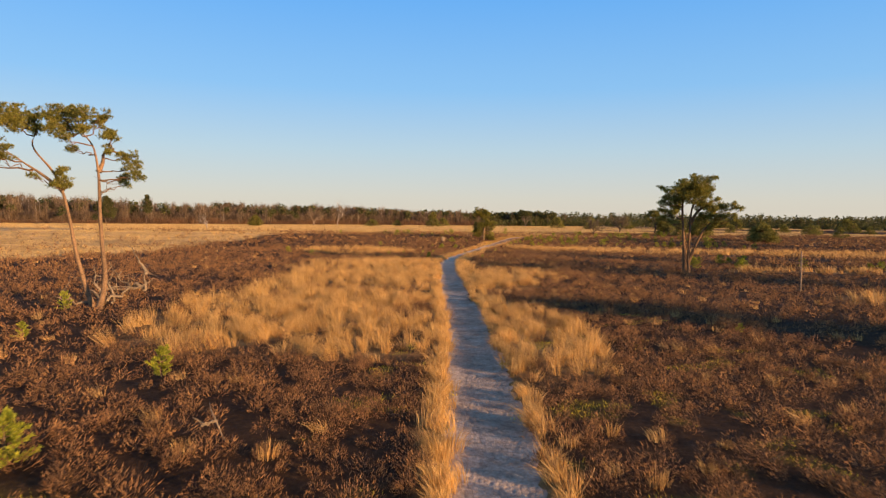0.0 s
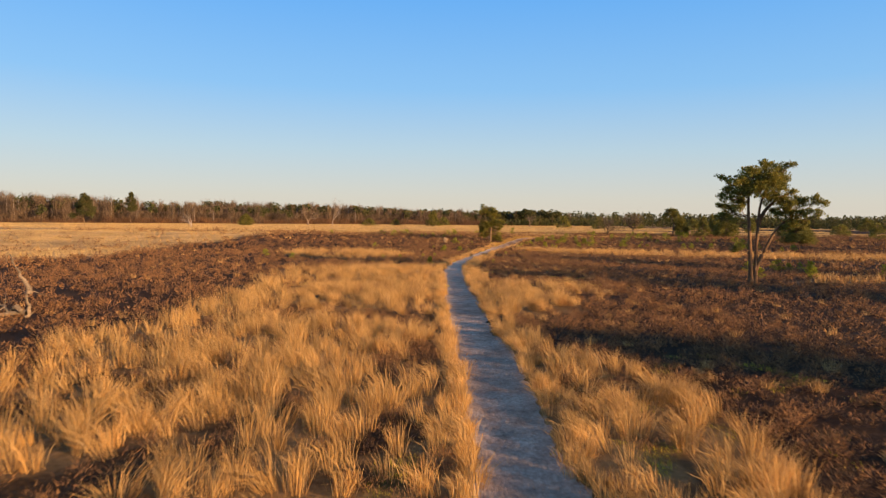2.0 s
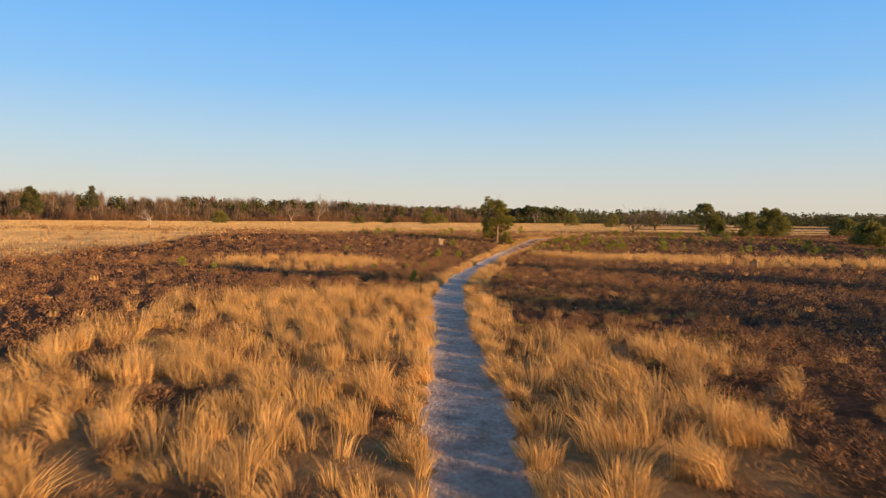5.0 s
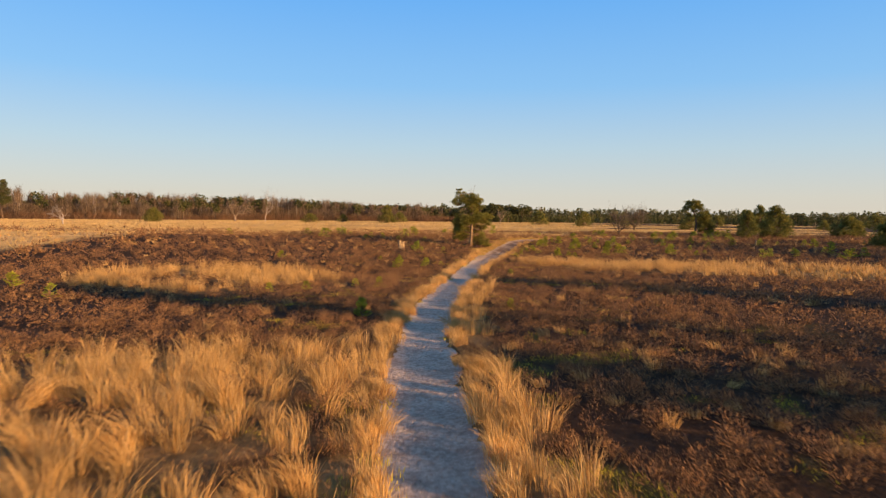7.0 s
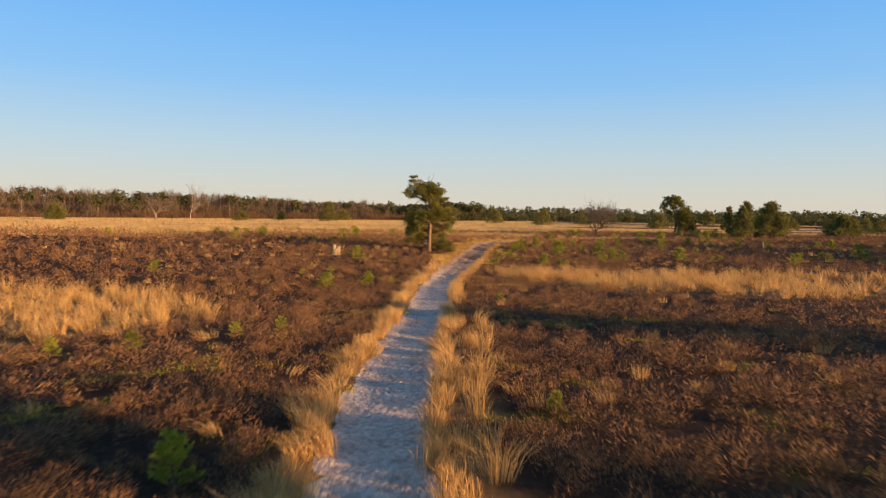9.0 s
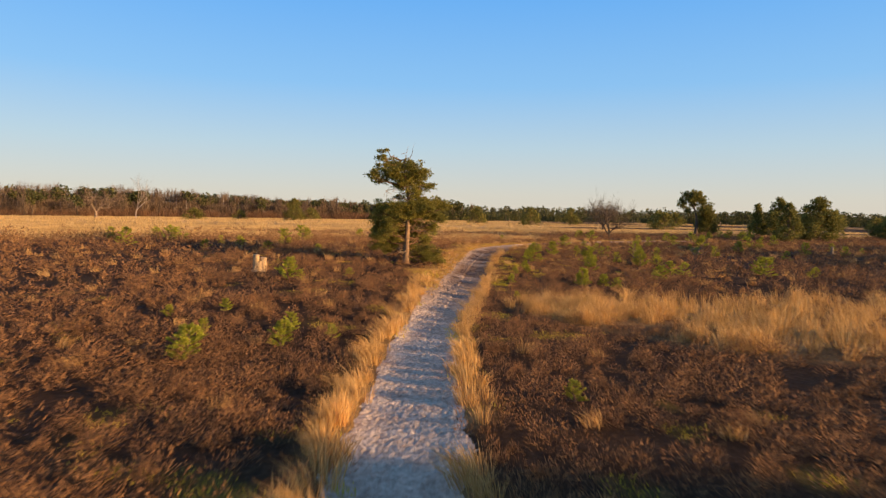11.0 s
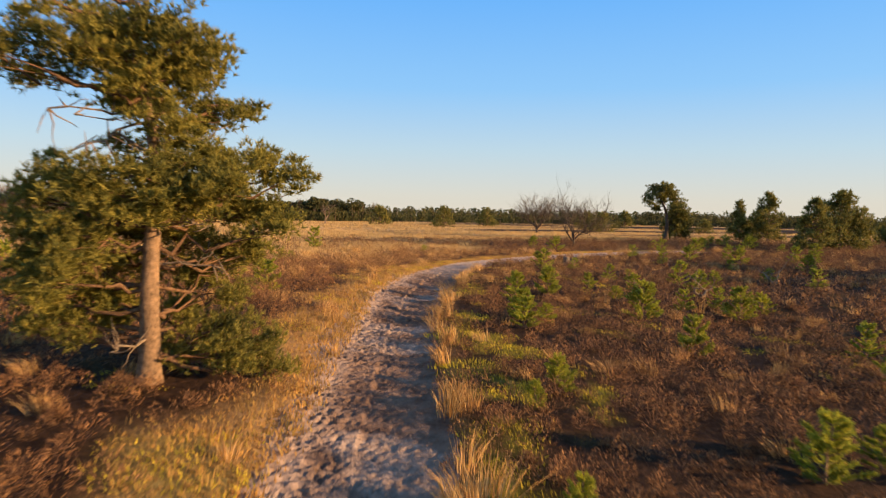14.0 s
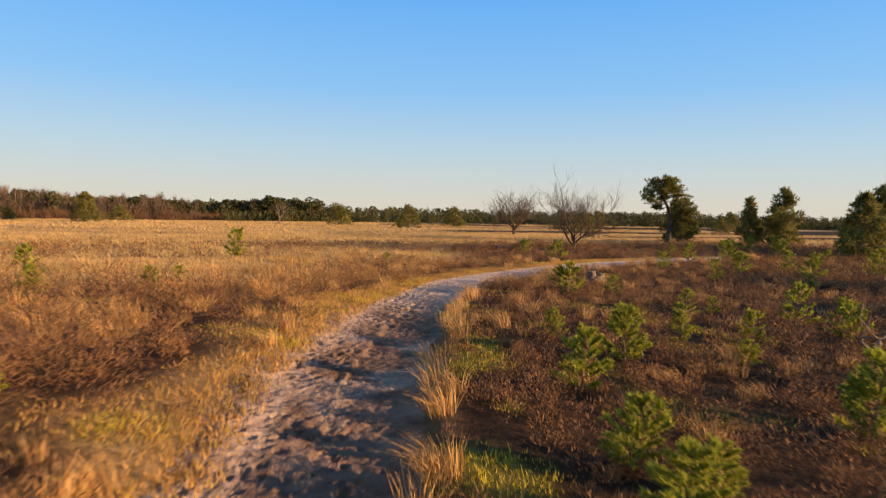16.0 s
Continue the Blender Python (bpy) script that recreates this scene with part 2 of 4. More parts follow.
def land(x, y, s=None):
    """Height of the ground."""
    x, y = np.atleast_1d(np.asarray(x, float)), np.atleast_1d(np.asarray(y, float))
    s = beside(x, y) if s is None else s
    z = 0.03 + 0.75 * smooth(78, 100, y) + 0.25 * smooth(100, 125, y)
    hump = smooth(74, 84, y) * (1 - smooth(98, 108, y))
    z = z + 0.34 * hump * smooth(-0.7, 2.4, -s) - 0.28 * hump * smooth(3, 9, s)
    z = z + 0.05 * hump * smooth(0.75, 1.1, s) * (1 - smooth(2.2, 4.0, s))
    near = 1 - smooth(60, 160, np.hypot(x, y - 60))
    z = z + 0.22 * (patchy(x, y, 7.0, 3) - 0.5) * smooth(1.0, 4.0, np.abs(s)) * near
    return z


def height(x, y):
    return float(land([x], [y])[0])


# ---- where the grasses grow ----
def oval(x, y, cx, cy, rx, ry):
    return 1 - smooth(0.75, 1.15, np.hypot((x - cx) / rx, (y - cy) / ry))


def field_edge(x):
    """The y beyond which pale grass covers the open field on the far side."""
    return np.interp(x, [-60, -34, -30, -28, -21, -10, 0, 7, 12, 20, 30, 60], [44, 50, 60, 77, 98, 103, 106, 103, 106, 113, 122, 128])


def pale_field(x, y):
    x, y = np.asarray(x, float), np.asarray(y, float)
    e = field_edge(x + 7 * (patchy(x, y, 8, 24) - 0.5) + 2 * (patchy(x, y, 2, 25) - 0.5))
    f = smooth(-1.5, 2.5, y - e + 5 * (patchy(x, y, 5, 21) - 0.5)) * (1 - smooth(24, 34, x - 0.15 * (y - 110)))
    right = smooth(20, 30, x) * smooth(118, 126, y + 10 * (patchy(x, y, 14, 5) - 0.5)) * smooth(0.35, 0.55, patchy(x * 0.3, y, 9, 8))
    dark = np.maximum(smooth(0.6, 0.72, patchy(x * 0.3, y, 6, 31)), 0.8 * smooth(0.66, 0.76, patchy(x * 0.22, y, 2.6, 32))) * (1 - smooth(150, 170, y)) * (0.25 + 0.42 * smooth(-34, -18, x))
    return np.clip(np.maximum(f * (1 - 0.75 * dark), right), 0, 1)


def tall_grass(x, y, s):
    """How thickly tall tufts stand, 0 to 1."""
    w = 3.0 * (patchy(x, y, 2.4, 11) - 0.5)
    left = smooth(15.2, 17.5, y + 0.06 * np.minimum(x + 3, 0) + 0.5 * w) * (1 - smooth(51, 55, y + 0.6 * w - 0.3 * x)) * smooth(-10.6, -9.0, x + 0.5 * w) * (s < 0)
    left = left * (1 - 0.85 * oval(x, y, -2.6, 31.5, 2.4, 1.7)) * (1 - 0.85 * smooth(0.54, 0.64, patchy(x, y, 1.15, 44)))
    strip = oval(x, y, -9.2, 69, 6.2, 5.2 + 0.6 * w) * smooth(0.25, 0.45, patchy(x, y, 1.9, 17))
    near_right = np.maximum(oval(x, y, 2.5, 19.5, 2.2, 5.8) * (0.35 + 0.65 * smooth(0.25, 0.42, patchy(x, y * 0.7, 0.75, 65))), oval(x, y, 3.0, 35.2, 2.3, 3.2) * smooth(0.25, 0.5, patchy(x, y, 0.9, 66))) * (s > 0)
    mid_right = 0.85 * oval(x, y, 3.9, 39.6, 3.4, 3.6) * (s > 0) * smooth(0.36, 0.5, patchy(x, y, 1.0, 9))
    band_low = np.interp(x, [7, 9, 13, 20, 30, 45], [79.5, 77, 72.5, 71, 68, 62])
    band = smooth(-0.6, 0.8, y - band_low + 0.5 * w) * (1 - smooth(81, 83, y + 0.4 * w + np.interp(x, [9, 14, 20, 45], [0.3, -0.8, -1.5, 5]))) * smooth(6.8, 9, x)
    band = band * (0.3 + 0.7 * smooth(0.22, 0.42, patchy(x, y, 2.0, 15)))
    far_patch = np.maximum(oval(x, y, 21.2, 29.6, 3.0, 2.6), oval(x, y, 31, 47.0, 11, 2.0) * smooth(0.3, 0.6, patchy(x, y, 3, 58)))
    out = np.abs(s) - half_width(y)
    left_edge = (s < 0) * (1 - smooth(0.4, 0.8, out)) * (1 - 0.92 * smooth(84.5, 87, y)) * (0.5 + 0.5 * smooth(0.2, 0.4, patchy(x, y, 1.1, 2)))
    often = 0.25 * np.maximum(smooth(50, 56, y), 1 - smooth(14, 20, y))
    often = often + 0.15 * smooth(70, 76, y)
    right_edge = (s > 0) * (1 - smooth(0.25, 0.6, out)) * np.minimum(0.75 + often, 1) * smooth(0.38 - often, 0.6 - often, patchy(x, y, 1.0, 6)) * (1 - 0.4 * smooth(84, 90, y))
    right_edge = np.maximum(right_edge, (s > 0) * (1 - smooth(0.8, 1.4, out)) * 0.95 * smooth(22, 26, y) * (1 - smooth(64, 68, y)) * smooth(0.3, 0.5, patchy(x, y, 1.1, 61)))
    bank = (s < 0) * smooth(91, 95, y) * smooth(0.8, 1.8, out) * (1 - smooth(5, 7, out)) * 0.75 * smooth(0.44, 0.58, patchy(x, y, 1.0, 77))
    g = np.maximum.reduce([left, strip, near_right, mid_right, band, far_patch, left_edge, right_edge, bank])
    return np.where(out > 0.02, g, 0)


def verge(x, y, s):
    """Short turf beside the path where it begins to bend."""
    out = np.abs(s) - half_width(y)
    v = (s < 0) * smooth(82, 87, y) * (1 - smooth(0.35, 1.3, out + 1.0 * (patchy(x, y, 1.0, 51) - 0.5)))
    return np.where(out > -0.1, v, 0)


def mossy(x, y, s):
    out = np.abs(s) - half_width(y)
    strip = smooth(0.3, 0.45, out) * (1 - smooth(0.85, 1.2, out)) * smooth(83, 86, y) * (1 - smooth(96, 99, y)) * smooth(0.42, 0.6, patchy(x, y, 0.7, 36))
    m = (s > 0) * np.maximum(oval(x, y, 10.3, 89.6, 1.3, 2.6) * smooth(0.54, 0.66, patchy(x * 0.8 + y * 0.6, y * 0.8 - x * 0.6, 0.5, 33)), strip)
    m = m * (0.25 + 0.75 * smooth(0.38, 0.55, patchy(x, y, 0.3, 34)))
    m = np.maximum(m, 0.3 * smooth(0.72, 0.84, patchy(x, y, 0.8, 71)) * smooth(0.4, 0.6, patchy(x, y, 5, 72)) * (1 - smooth(8, 14, np.abs(s))))
    m = np.maximum(m, 0.6 * verge(x, y, s) * smooth(0.6, 0.72, patchy(x, y, 0.9, 73)))
    return np.where(out > 0, m, 0)


# ---- ground: one sheet to the horizon ----
def spread(lo, hi, step, far, grow=1.16):
    mid = list(np.arange(lo, hi + 1e-6, step))
    d, up = step, [mid[-1]]
    while up[-1] < far:
        d *= grow
        up.append(up[-1] + d)
    d, down = step, [mid[0]]
    while down[-1] > -far:
        d *= grow
        down.append(down[-1] - d)
    return np.array(down[:0:-1] + mid + up[1:])


def build_ground():
    xs, ys = spread(-14, 27, 0.36, 3600), spread(-6, 116, 0.3, 3600)
    xs = np.sort(np.concatenate([xs[(xs < -0.6) | (xs > 13.6)], np.arange(-0.6, 13.61, 0.13)]))
    X, Y = np.meshgrid(xs, ys)
    x, y = X.ravel(), Y.ravel()
    s = beside(x, y)
    wander = 0.26 * (patchy(x, y, 0.8, 92) - 0.5)
    z = land(x, y, s) - 0.13 * (1 - smooth(-0.06, 0.26, np.abs(s) - half_width(y) + wander))
    n = len(xs)
    i, j = np.meshgrid(np.arange(len(ys) - 1), np.arange(n - 1), indexing="ij")
    k = (i * n + j).ravel()
    tris = np.concatenate([np.stack([k, k + 1, k + n + 1], 1), np.stack([k, k + n + 1, k + n], 1)])

    m, nodes, links = shader("heath soil and litter")
    fine, mid, big = noise_node(nodes, links, 0.12, 6, 0.7), noise_node(nodes, links, 1.6, 4), noise_node(nodes, links, 14, 3)
    heath = ramp(nodes, [(0.25, (0.018, 0.011, 0.007)), (0.55, (0.052, 0.031, 0.018)), (0.8, (0.125, 0.074, 0.041))])
    links.new(fine.outputs["Fac"], heath.inputs["Fac"])
    hay = ramp(nodes, [(0.25, (0.42, 0.27, 0.11)), (0.55, (0.64, 0.43, 0.19)), (0.85, (0.78, 0.57, 0.29))])
    links.new(fine.outputs["Fac"], hay.inputs["Fac"])
    green = ramp(nodes, [(0.3, (0.26, 0.25, 0.03)), (0.7, (0.58, 0.55, 0.065))])
    links.new(fine.outputs["Fac"], green.inputs["Fac"])
    tone = ramp(nodes, [(0.3, (0.7, 0.68, 0.66)), (0.7, (1.25, 1.2, 1.15))])
    links.new(mid.outputs["Fac"], tone.inputs["Fac"])
    tone2 = ramp(nodes, [(0.35, (0.8, 0.78, 0.76)), (0.65, (1.15, 1.12, 1.1))])
    links.new(big.outputs["Fac"], tone2.inputs["Fac"])
    at = nodes.new("ShaderNodeAttribute")
    at.attribute_name = "growth"
    sep = nodes.new("ShaderNodeSeparateColor")
    links.new(at.outputs["Color"], sep.inputs["Color"])

    def blend(kind, f, c1, c2):
        q = nodes.new("ShaderNodeMix")
        q.data_type, q.blend_type = "RGBA", kind
        if f is None:
            q.inputs["Factor"].default_value = 1.0
        else:
            links.new(f, q.inputs["Factor"])
        links.new(c1, q.inputs[6])
        links.new(c2, q.inputs[7])
        return q.outputs[2]

    c = blend("MIX", sep.outputs[0], heath.outputs["Color"], hay.outputs["Color"])
    c = blend("MIX", sep.outputs[1], c, green.outputs["Color"])
    c = blend("MULTIPLY", None, c, tone.outputs["Color"])
    c = blend("MULTIPLY", None, c, tone2.outputs["Color"])
    b = nodes["Principled BSDF"]
    b.inputs["Roughness"].default_value = 0.95
    b.inputs["Specular IOR Level"].default_value = 0.1
    links.new(c, b.inputs["Base Color"])
    bump = nodes.new("ShaderNodeBump")
    bump.inputs["Strength"].default_value, bump.inputs["Distance"].default_value = 0.8, 0.08
    links.new(fine.outputs["Fac"], bump.inputs["Height"])
    links.new(bump.outputs["Normal"], b.inputs["Normal"])

    me = mesh_of("ground", np.stack([x, y, z], 1), tris, m)
    hay_amount = np.clip(np.maximum(pale_field(x, y), 0.55 * verge(x, y, s)), 0, 1)
    hay_amount = np.maximum(hay_amount, 0.35 * tall_grass(x, y, s))
    layer = me.attributes.new("growth", "FLOAT_COLOR", "POINT")
    col = np.stack([hay_amount, 0.45 * mossy(x, y, s), np.zeros(len(x)), np.ones(len(x))], 1).astype(np.float32)
    layer.data.foreach_set("color", col.ravel())
    me.polygons.foreach_set("use_smooth", np.ones(len(tris), bool))
    return tagged(new("ground", me), "heath soil with dark litter, moss and pale grass fields", "ground", kind="structure")


def pits(x, y, size, seed, fill=0.8):
    """Trodden hollows, one in most cells of that size: 1 in the middle of a hollow, 0 outside, a little below 0 on its rim."""
    gx, gy = np.floor(x / size), np.floor(y / size)
    deep = np.zeros_like(x)
    for i in (-1, 0, 1):
        for j in (-1, 0, 1):
            cx, cy = gx + i, gy + j
            px, py = (cx + 0.15 + 0.7 * lattice(cx, cy, seed)) * size, (cy + 0.15 + 0.7 * lattice(cx, cy, seed + 1)) * size
            r = size * (0.32 + 0.22 * lattice(cx, cy, seed + 2))
            turn = 6.28 * lattice(cx, cy, seed + 3)
            u, v = (x - px) * np.cos(turn) + (y - py) * np.sin(turn), (y - py) * np.cos(turn) - (x - px) * np.sin(turn)
            d = np.hypot(u / 0.75, v / 1.25) / r
            hollow = (1 - smooth(0.55, 1.0, d)) - 0.35 * np.exp(-((d - 1.15) / 0.16) ** 2)
            hollow = hollow * (lattice(cx, cy, seed + 4) < fill)
            deep = np.where(np.abs(hollow) > np.abs(deep), hollow, deep)
    return deep


def build_path():
    m, nodes, links = shader("pale trodden sand")
    fine, mid = noise_node(nodes, links, 0.022, 6, 0.8), noise_node(nodes, links, 0.45, 5, 0.7)
    lump = noise_node(nodes, links, 0.07, 3, 0.6)
    r = ramp(nodes, [(0.25, (0.36, 0.27, 0.215)), (0.5, (0.58, 0.47, 0.39)), (0.8, (0.74, 0.63, 0.535))])
    links.new(mid.outputs["Fac"], r.inputs["Fac"])
    g = ramp(nodes, [(0.3, (0.6, 0.57, 0.55)), (0.65, (1.15, 1.15, 1.15))])
    links.new(lump.outputs["Fac"], g.inputs["Fac"])
    q = nodes.new("ShaderNodeMix")
    q.data_type, q.blend_type = "RGBA", "MULTIPLY"
    q.inputs["Factor"].default_value = 1.0
    links.new(r.outputs["Color"], q.inputs[6])
    links.new(g.outputs["Color"], q.inputs[7])
    earth_shade = ramp(nodes, [(0.3, (0.10, 0.06, 0.042)), (0.5, (0.21, 0.137, 0.098)), (0.75, (0.35, 0.245, 0.18))])
    links.new(mid.outputs["Fac"], earth_shade.inputs["Fac"])
    at = nodes.new("ShaderNodeAttribute")
    at.attribute_name = "earth_shade"
    w = nodes.new("ShaderNodeMix")
    w.data_type = "RGBA"
    links.new(at.outputs["Fac"], w.inputs["Factor"])
    links.new(q.outputs[2], w.inputs[6])
    links.new(earth_shade.outputs["Color"], w.inputs[7])
    b = nodes["Principled BSDF"]
    b.inputs["Roughness"].default_value = 0.95
    b.inputs["Specular IOR Level"].default_value = 0.1
    links.new(w.outputs[2], b.inputs["Base Color"])
    b1, b2 = nodes.new("ShaderNodeBump"), nodes.new("ShaderNodeBump")
    b1.inputs["Strength"].default_value, b1.inputs["Distance"].default_value = 0.6, 0.012
    b2.inputs["Strength"].default_value, b2.inputs["Distance"].default_value = 0.8, 0.045
    links.new(fine.outputs["Fac"], b1.inputs["Height"])
    links.new(lump.outputs["Fac"], b2.inputs["Height"])
    links.new(b1.outputs["Normal"], b2.inputs["Normal"])
    links.new(b2.outputs["Normal"], b.inputs["Normal"])

    line = path_line(0.035)
    line = line[line[:, 1] > 0]
    pick = (np.arange(len(line)) % 3 == 0) | ((np.arange(len(line)) % 2 == 0) & (line[:, 1] > 56)) | (np.abs(line[:, 1] - 90) < 11)
    line = line[pick]
    ahead = unit(np.gradient(line, axis=0))
    right = np.stack([ahead[:, 1], -ahead[:, 0]], 1)
    across = np.linspace(-1, 1, 81)
    hw = half_width(line[:, 1]) + 0.42
    ragged = 0.14 * (patchy(line[:, 0], line[:, 1], 0.6, 91) - 0.5)[:, None] * np.abs(across)[None] ** 4
    off = across[None, :] * hw[:, None] + ragged
    x = line[:, None, 0] + right[:, None, 0] * off
    y = line[:, None, 1] + right[:, None, 1] * off
    fx, fy = x.ravel(), y.ravel()
    z = land(fx, fy).reshape(x.shape)
    churn = 0.26 + 0.3 * smooth(50, 64, y) + 0.4 * smooth(76, 86, y) * (1 - smooth(100, 106, y))
    tilt = x * 0.8 + y * 0.6, y * 0.8 - x * 0.6
    trodden = 1 - smooth(0.15, 0.5, across)[None] * smooth(80, 86, y)
    prints = pits(x, y, 0.12, 7, 0.6) * (0.018 + 0.026 * smooth(80, 86, y)) * smooth(0.25, 0.5, patchy(x, y, 0.9, 14)) + pits(*tilt, 0.08, 57, 0.5) * 0.018
    crumbs = 0.016 * (patchy(*tilt, 0.085, 19) - 0.5) + 0.024 * (patchy(x, y, 0.055, 37) - 0.5)
    z = z - prints * churn * trodden + crumbs * churn + 0.025 * (patchy(x, y, 1.1, 23) - 0.5)
    z = z - 0.055 + 0.03 * smooth(0.3, 0.72, np.abs(across))[None]
    n = len(across)
    i, j = np.meshgrid(np.arange(len(line) - 1), np.arange(n - 1), indexing="ij")
    k = (i * n + j).ravel()
    tris = np.concatenate([np.stack([k, k + 1, k + n + 1], 1), np.stack([k, k + n + 1, k + n], 1)])
    me = mesh_of("path", np.stack([fx, fy, z.ravel()], 1), tris, m)
    side = np.tile(across, len(line))
    # brown earth at the bend, with shade on its right two thirds painted in
    soil = smooth(80, 88, fy) * (1 - smooth(99, 105, fy)) * smooth(0.1, 0.4, patchy(fx, fy, 0.8, 29)) * smooth(-0.62, -0.25, side)
    # the first stretch is mixed darker in patches, fading out by y 62
    soil = np.maximum(soil, 0.42 * (1 - smooth(30, 62, fy)) * (0.5 + patchy(fx, fy, 0.9, 94)))
    soil = np.maximum(soil, 0.62 * smooth(76, 86, fy) * (1 - smooth(100, 108, fy)))
    me.attributes.new("earth_shade", "FLOAT", "POINT").data.foreach_set("value", soil.astype(np.float32))
    me.polygons.foreach_set("use_smooth", np.ones(len(tris), bool))
    return tagged(new("path", me), "narrow footpath of pale trodden sand with footprints", "path", kind="structure")


build_ground()
build_path()


# ---- heather, grass and turf ----
def scatter(rng, x0, x1, y0, y1, per_m2):
    n = int((x1 - x0) * (y1 - y0) * per_m2)
    return rng.uniform(x0, x1, n), rng.uniform(y0, y1, n)


def build_heather():
    rng = np.random.default_rng(5)
    heap = Heap()
    # from the path's edge outwards: plants per square metre, shoots per plant, width and length of a shoot
    rings = [(0, 4.0, 10.5, 140, 0.0085, 0.054, -4, 70), (0, 4.5, 11.0, 150, 0.0078, 0.05, 70, 112), (0, 4.5, 10.5, 90, 0.012, 0.08, 112, 124),
             (4.0, 10, 8.0, 80, 0.0115, 0.085, -4, 70), (4.5, 10, 8.5, 84, 0.0115, 0.075, 70, 124), (10, 26, 4.6, 36, 0.022, 0.1, -4, 124), (26, 75, 1.3, 26, 0.06, 0.16, -4, 124)]
    for near, far, dens, count, width, shoot, y0, y1 in rings:
        x, y = scatter(rng, -far - 1, far + 34, y0, y1, dens)
        s = beside(x, y)
        out = np.abs(s) - half_width(y)
        keep = (np.abs(s) >= near) & (np.abs(s) < far) & (out > 0.12) & (y > 5) & (np.abs(s) < 0.71 * y + 2)
        x, y, s = x[keep], y[keep], s[keep]
        like = (1 - 0.85 * tall_grass(x, y, s)) * (1 - 0.72 * verge(x, y, s)) * (1 - 0.85 * mossy(x, y, s)) * (1 - 0.95 * pale_field(x, y))
        like = like * (0.46 + 0.54 * np.maximum(smooth(0.32, 0.48, patchy(x, y, 0.55, 41)), 0.45 * smooth(82, 86, y)))
        keep = rng.random(len(x)) < like
        x, y, s = x[keep], y[keep], s[keep]
        z = land(x, y, s)
        size = (0.35 + 1.3 * patchy(x, y, 0.6, 27)) * rng.uniform(0.75, 1.25, len(x)) * (1.0 if near < 11 else 1.15)
        size = size * (1 + 0.6 * (s < -1.3) * smooth(91, 95, y) * (1 - smooth(104, 108, y)))
        size = size * (1 - 0.25 * (s < 0) * (1 - smooth(4, 6, -s)) * smooth(83, 86, y) * (1 - smooth(91, 94, y)) - 0.22 * (s > 0) * (1 - smooth(3.5, 5, s)) * smooth(82, 85, y))
        k = np.repeat(np.arange(len(x)), count)
        n = len(k)
        d = unit(rng.normal(size=(n, 3)) * [1, 1, 0.75])
        d[:, 2] = np.abs(d[:, 2])
        r = rng.random(n) ** 0.3
        half, tall = 0.2 * size[k] * (1.0 if near < 11 else 1.3), 0.29 * size[k]
        base = np.stack([x[k] + d[:, 0] * r * half, y[k] + d[:, 1] * r * half, z[k] + d[:, 2] * r * tall], 1)
        way = unit(d * [0.95, 0.95, 0.6] + [0, 0, 0.5] + rng.normal(0, 0.25, (n, 3)))
        heap.slivers(base, way, shoot * (0.5 + 0.5 * size[k]) * rng.uniform(0.6, 1.3, n), width * rng.uniform(0.7, 1.4, n), rng)
    ob = new("heather", heap.mesh("heather", HEATHER))
    return tagged(ob, "russet brown winter heather covering the heath in low bushes", "heather", kind="stuff")


def tufts(heap, rng, x, y, z, count, tall, width, wide, blow, simple=False):
    k = np.repeat(np.arange(len(x)), count)
    n = len(k)
    size = rng.uniform(0.6, 1.2, len(x))
    lean = rng.normal(0, 0.17, (len(x), 3)) * [1, 1, 0] + blow
    a, r = rng.uniform(0, 2 * np.pi, n), rng.random(n) ** 0.7 * 0.15 * wide
    base = np.stack([x[k] + r * np.cos(a), y[k] + r * np.sin(a), z[k] - 0.02], 1)
    t = np.abs(rng.normal(0, 0.22, n))
    way = unit(np.stack([np.cos(a) * np.sin(t), np.sin(a) * np.sin(t), np.cos(t)], 1) + lean[k])
    droop = np.stack([np.cos(a), np.sin(a), np.zeros(n)], 1) * (0.24 * rng.random(n))[:, None] + lean[k] * 0.8 - np.stack([np.zeros(n), np.zeros(n), 0.14 * rng.random(n)], 1)
    if simple:
        heap.slivers(base, unit(way + droop * 0.7), tall * size[k] * rng.uniform(0.5, 1.1, n), width * rng.uniform(0.8, 1.6, n), rng)
        return
    heap.blades(base, way, tall * size[k] * rng.uniform(0.5, 1.1, n), width * rng.uniform(0.6, 1.4, n), droop, rng)


